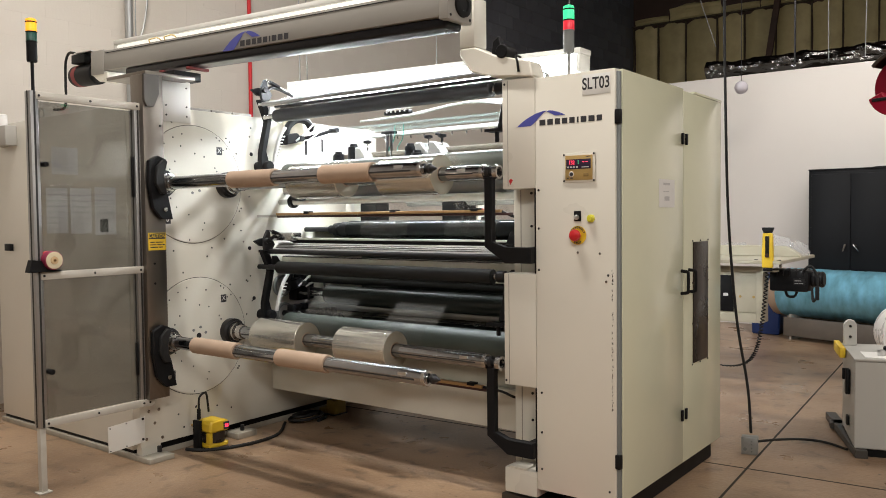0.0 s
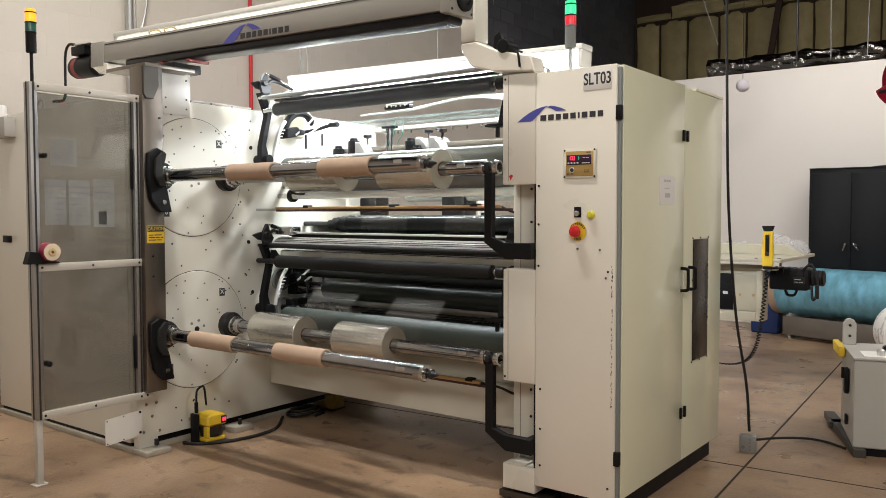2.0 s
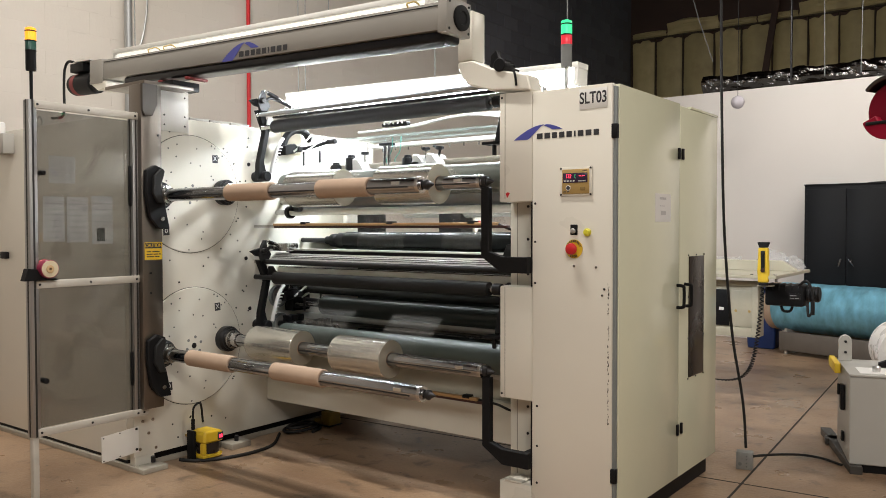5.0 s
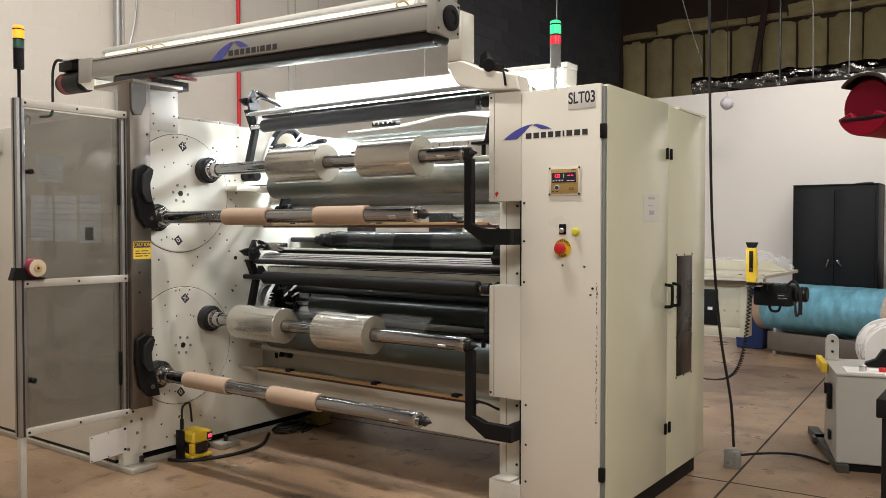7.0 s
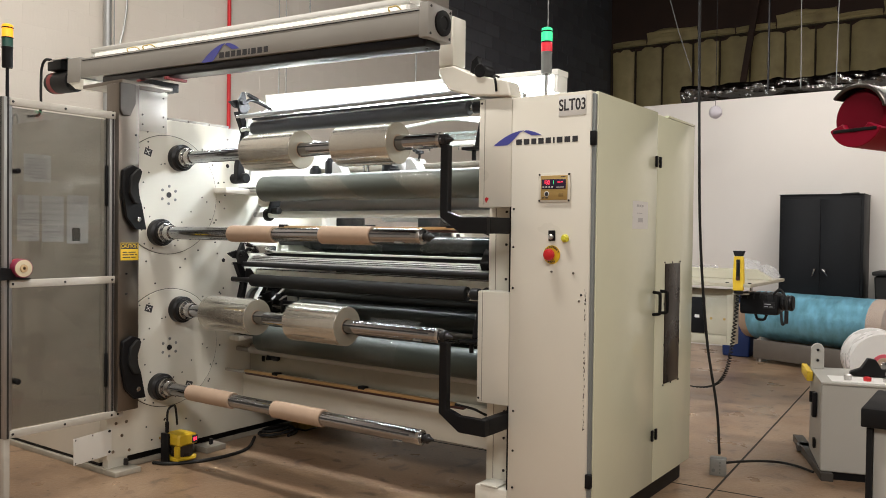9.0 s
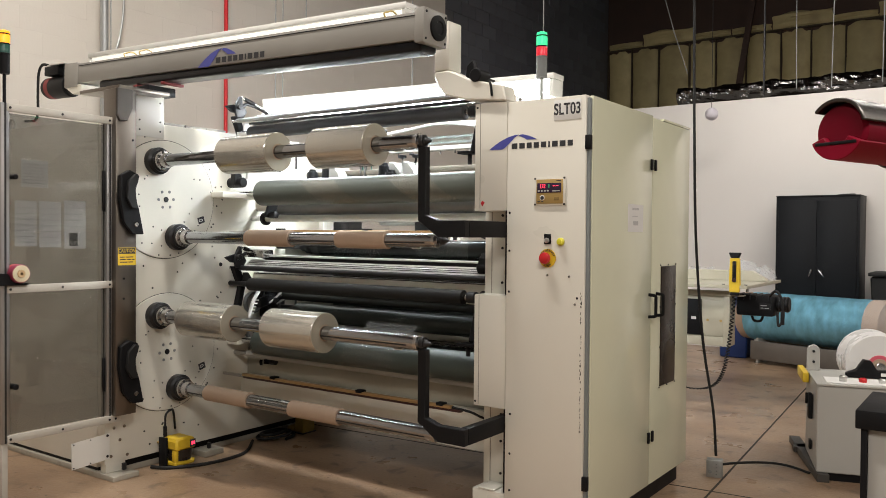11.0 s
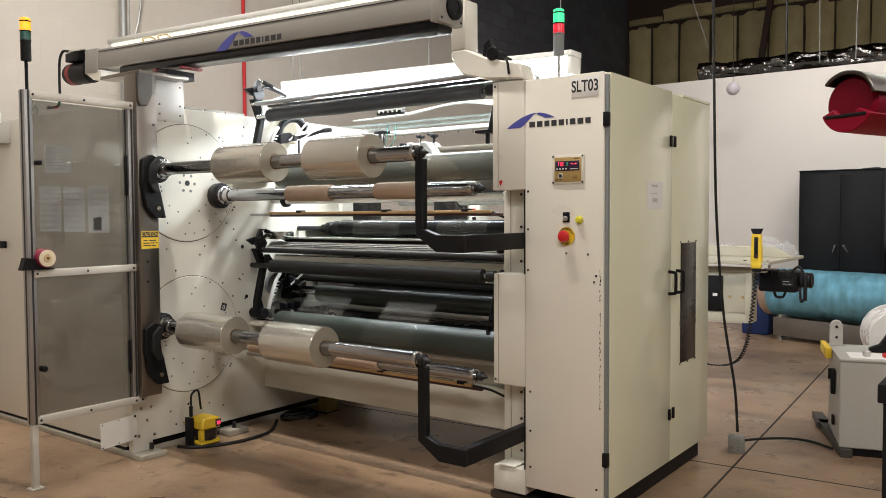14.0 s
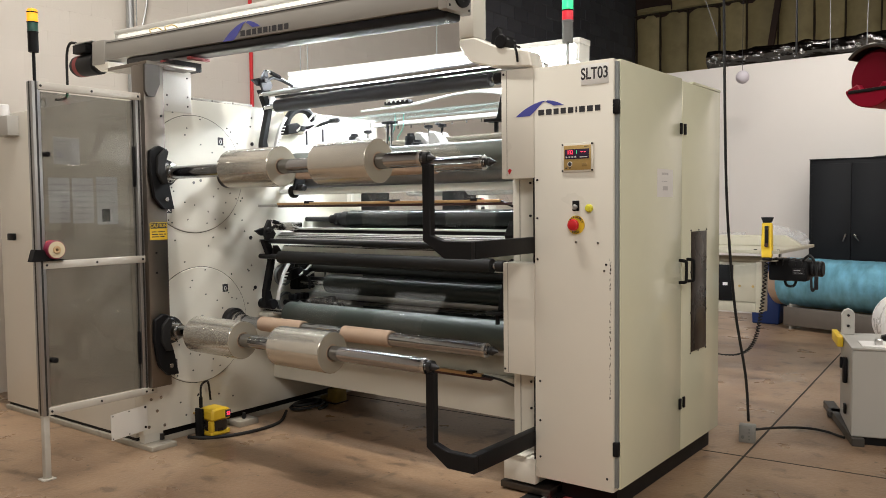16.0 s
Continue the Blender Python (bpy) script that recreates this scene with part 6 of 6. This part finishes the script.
apart_("gap_strip", box(-0.004, 0.40, -0.024, 0.0245, -0.0150, -0.0115, 0.0008), BLACK)
apart_("tube", lathe([(0.10, 0.0335), (0.10, 0.0343), (0.75, 0.0335), (0.75, 0)], "x", (0, 0, 0), 36), STEEL)
fp = thing("shaft_post", (2.1, -2.1, 0), "plain steel floor post that carries the spare shaft", "post")
end = AX @ Vector((0.70, 0, 0))
part("post", box(end.x - 0.04, end.x + 0.04, end.y - 0.04, end.y + 0.04, 0.01, end.z - 0.034, 0.004), STEEL, fp)
part("foot", box(end.x - 0.2, end.x + 0.2, end.y - 0.2, end.y + 0.2, 0.0, 0.01), STEEL, fp)

# foil duct on top of the partition
bm = bmesh.new()
n, seg = 190, 26
rows = []
for i in range(n + 1):
    x = -2.3 + i * 0.0237
    row = []
    for k in range(seg):
        a = 2 * math.pi * k / seg
        r = 0.135 * (1 + 0.34 * noise.noise(Vector((x * 4, math.cos(a) * 1.2, math.sin(a) * 1.2))) + 0.12 * noise.noise(Vector((x * 11 + 2 * a, math.cos(a) * 3, math.sin(a) * 3))) + 0.05 * abs(noise.noise(Vector((x * 30, math.cos(a) * 5, math.sin(a) * 5)))))
        if i in (0, n):
            r *= 0.3
        row.append(bm.verts.new((x, 7.9 + 1.3 * r * math.cos(a), 3.47 + r * math.sin(a) * 0.9)))
    rows.append(row)
for a, b in zip(rows, rows[1:]):
    for k in range(seg):
        bm.faces.new((a[k], b[k], b[(k + 1) % seg], a[(k + 1) % seg]))
bm.faces.new(rows[0])
bm.faces.new(list(reversed(rows[-1])))
bmesh.ops.recalc_face_normals(bm, faces=bm.faces)
fd = single("foil_duct", bm, FOIL, (0, 7.9, 3.33), "crinkled foil-wrapped duct lying on the partition", "duct")
fd.data.shade_flat()
structure("office_roof", box(-5.2, 9.0, 7.80, 12.0, 3.25, 3.33), mat("roof_board", (0.10, 0.08, 0.06), 0.8, vary=0.3), "dark boarded roof behind the partition")

# end wall: bulging insulation batts, battens and braces
def batt(w, h):
    bm = bmesh.new()
    nx, nz_ = 6, 10
    g = []
    for i in range(nx + 1):
        col = []
        for j in range(nz_ + 1):
            u, v = i / nx, j / nz_
            d = 0.075 * (math.sin(math.pi * u) ** 0.5) * (math.sin(math.pi * v) ** 0.3) if 0 < i < nx and 0 < j < nz_ else 0
            d *= 1 + 0.5 * noise.noise(Vector((u * 4 + w, v * 6 + h, 0)))
            rag = 0.09 * noise.noise(Vector((u * 5 + w * 13, 3.3, h * 7))) if v == 1 else 0.0
            sway = 0.02 * noise.noise(Vector((w * 9, v * 3, h)))
            col.append(bm.verts.new((u * w + sway, -d, v * h + rag - (0.05 * (2 * u - 1) ** 2 if v == 1 else 0))))
        g.append(col)
    for i in range(nx):
        for j in range(nz_):
            bm.faces.new((g[i][j], g[i + 1][j], g[i + 1][j + 1], g[i][j + 1]))
    return bm


wend = bpy.data.objects["wall_end"]
bmeshes = [mesh("insulation_batt", batt(0.48 + 0.05 * k, 1.88), INSUL) for k in range(3)]
topm = [mesh("insulation_batt_top", batt(0.7 + 0.15 * q, 0.13 + 0.07 * q), INSUL) for q in range(3)]
x = -5.15
k = 0
while x < 4.5:
    ob = new("insulation_batt", bmeshes[k % 3])
    ob.parent, ob.location = wend, (x, 11.99, 3.34)
    x += 0.505 + 0.05 * (k % 3)
    k += 1
x = -5.15
while x < 4.5:
    ob = new("insulation_batt", topm[int(x * 7) % 3])
    ob.parent, ob.location = wend, (x, 11.97, 5.255)
    x += 0.72 + 0.14 * (int(x * 7) % 3)
bt = bmesh.new()
x = -5.17
k = 0
while x < 4.5:
    box(x - 0.006, x + 0.006, 11.93, 11.985, 3.34, 5.22, bm=bt)
    x += 0.505 + 0.05 * (k % 3)
    k += 1
box(-5.19, 5.0, 11.92, 11.98, 5.225, 5.25, bm=bt)
part("batten", bt, mat("seam_brown", (0.06, 0.045, 0.025), 0.8), wend)
for x, lean in ((-2.604, 8.6),):
    part("brace", turn(box(x - 0.05, x + 0.05, 11.55, 11.62, 3.34, 5.9), (x, 11.6, 3.34), 0, lean), ROOF, wend)
for x in (-4.4, -2.6, -0.8, 1.0, 2.8, 4.6):
    structure("roof_beam", box(x - 0.06, x + 0.06, -9, 12, 6.55, 6.99), ROOF, "dark timber roof beam")
structure("roof_girder", box(-5.2, 9, 10.4, 10.55, 6.15, 6.54), ROOF, "dark timber roof girder")

# hangers, pipes and wires
for nm, y, r, m_, lb in (("sprinkler_pipe", 2.12, 0.02, RED, "red painted pipe down the wall"), ("conduit", 0.725, 0.035, mat("zinc_conduit", (0.45, 0.46, 0.46), 0.4, 0.7), "grey conduit down the wall")):
    single(nm, rod("z", (-5.15 + r, y, 0.0), 7.0, r, 0.002, 16), m_, (-5.15, y, 0), lb, "pipe")
single("loose_wire", tube([(-5.14, 0.79, 2.2), (-5.14, 0.79, 2.8), (-5.13, 0.82, 3.05), (-5.13, 0.90, 3.35), (-5.13, 0.93, 3.7), (-5.14, 0.88, 4.3), (-5.14, 0.84, 7.0)], 0.010, 8), mat("zinc_conduit", (0.45, 0.46, 0.46)), (-5.14, 0.84, 2.2), "grey wire bowing out beside a conduit", "wire")
for x, y, z0, m_ in ((-0.766, 0.97, 2.50, GREY), (-3.15, 0.97, 2.55, GREY), (-3.07, 0.97, 2.55, GREY), (-1.79, 0.97, 2.52, GREY), (-3.95, 0.05, 2.86, GREY), (-1.9, 0.05, 2.80, GREY)):
    single("hanging_chain", rod("z", (x, y, z0), 7.0 - z0, 0.004, 0.0005, 6), m_, (x, y, z0), "thin chain that holds a tube light", "chain", "light chains")
for (x, y, z0, dx) in ((-0.99, 7.3, 3.34, 0.0), (-1.975, 7.3, 3.69, -0.765), (-0.60, 7.3, 3.34, -0.03), (-0.20, 7.3, 3.34, 0.04), (0.35, 7.3, 3.34, 0.03)):
    single("hanger_wire", tube([(x, y, z0), (x + dx * 0.5, y, (z0 + 6.2) / 2), (x + dx, y, 7.0)], 0.014 if dx == 0 else 0.0055, 6, smooth=2), BLACKM if dx == 0 else GREY, (x, y, z0), "thin hanger wire from the roof", "wire", "hanger wires")
bl_ = thing("paper_lantern", (-1.56, 7.0, 3.0), "small pale round ball hanging on a wire", "hanging ball")
bm = bmesh.new()
bmesh.ops.create_uvsphere(bm, u_segments=28, v_segments=18, radius=0.082, matrix=Matrix.Translation((-1.556, 7.0, 3.076)))
part("ball", bm, mat("lilac_paper", (0.52, 0.49, 0.54), 0.8), bl_)
part("wire", rod("z", (-1.556, 7.0, 3.155), 3.845, 0.004, 0.0005, 6), BLACKM, bl_)

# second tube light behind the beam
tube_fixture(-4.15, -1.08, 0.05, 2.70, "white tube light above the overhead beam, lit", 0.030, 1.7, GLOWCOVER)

# dark wall: courses of blocks
dark = bpy.data.objects["wall_side_dark"]
bm = box(0, 0.012, 0.005, 0.395, 0.005, 0.195, 0.004, seg=1)
blk = mesh("block", bm, mat("dark_block_face", (0.105, 0.11, 0.128), 0.75, vary=0.15, scale=2.0, bump=0.12, fine=45, piece=0.12))
for r in range(16):
    for c in range(16):
        y = 6.21 + c * 0.4 + (0.2 if r % 2 else 0.0)
        if y > 11.6:
            continue
        ob = new("block", blk)
        ob.parent, ob.location = dark, (-5.2032, y, 3.6 + r * 0.2)
pale = bpy.data.objects["wall_side_pale"]
bm = box(0, 0.0012, 0.0008, 0.3992, 0.0008, 0.1992, 0.0005, seg=1)
blk2 = mesh("block", bm, mat("pale_block_face", (0.62, 0.575, 0.515), 0.7, vary=0.06, scale=1.1, bump=0.08, fine=45, piece=0.012))
for r in range(13):
    for c in range(22):
        y = -2.4 + c * 0.4 + (0.2 if r % 2 else 0.0)
        if y > 5.79:
            continue
        ob = new("block", blk2)
        ob.parent, ob.location = pale, (-5.2, y, 2.0 + r * 0.2)

# red and black floor sticker in front of the housing
fs = thing("floor_sticker", (-0.25, 0.1, 0), "worn red floor sticker with a black border", "floor marking")
part("border", box(-0.50, -0.10, -0.10, 0.40, 0.0, 0.0012), RUBBER, fs)
part("field", box(-0.385, -0.11, -0.09, 0.39, 0.0013, 0.002), mat("worn_red", (0.50, 0.06, 0.06), 0.35, vary=0.3, scale=9, dirt=0.4), fs)
part("stripe", box(-0.41, -0.39, -0.09, 0.39, 0.0013, 0.002), PAPER, fs)


TURN = [(0.0, 0.5), (4.4, 0.5), (4.9, 3.0), (5.4, 10.0), (6.0, 20.5), (6.5, 29.8), (7.0, 38.8), (7.5, 47.4), (8.0, 56.0), (8.5, 64.6), (9.0, 72.8), (9.7, 85.0), (10.5, 99.0), (11.3, 112.8), (12.0, 125.0), (12.5, 134.0), (13.0, 143.0), (13.5, 152.5), (14.0, 162.0), (14.4, 170.5), (14.8, 177.5), (15.1, 179.6), (15.5, 180.0), (16.0, 180.0)]


def motions():
    for t in TUR:
        at = t.location.copy()
        walk(t, [(s, Matrix.Translation(at) @ pose(0, 0, 0, a)) for s, a in TURN])
    for ob, cy, cz, s in CARRIED:
        x = ob.location.x
        walk(ob, [(k, Matrix.Translation((x, cy + s * RT * math.cos(radians(a)), cz + s * RT * math.sin(radians(a)))) @ pose(0, 0, 0, a)) for k, a in TURN])
    for ob in CHUCKS:
        x, y, z = ob.location
        walk(ob, [(k, Matrix.Translation((x + dx, y + dy, z))) for k, dx, dy in ((0.0, 0.0, 0.0), (4.3, 0.0, 0.0), (4.8, 0.0, 0.078), (5.3, 0.07, 0.078), (16.0, 0.07, 0.078))])
    for ob, cy, cz in ARMS:
        x = ob.location.x
        walk(ob, [(k, Matrix.Translation((x, cy + RT * math.cos(radians(a)), cz + RT * math.sin(radians(a))))) for k, a in TURN])


motions()
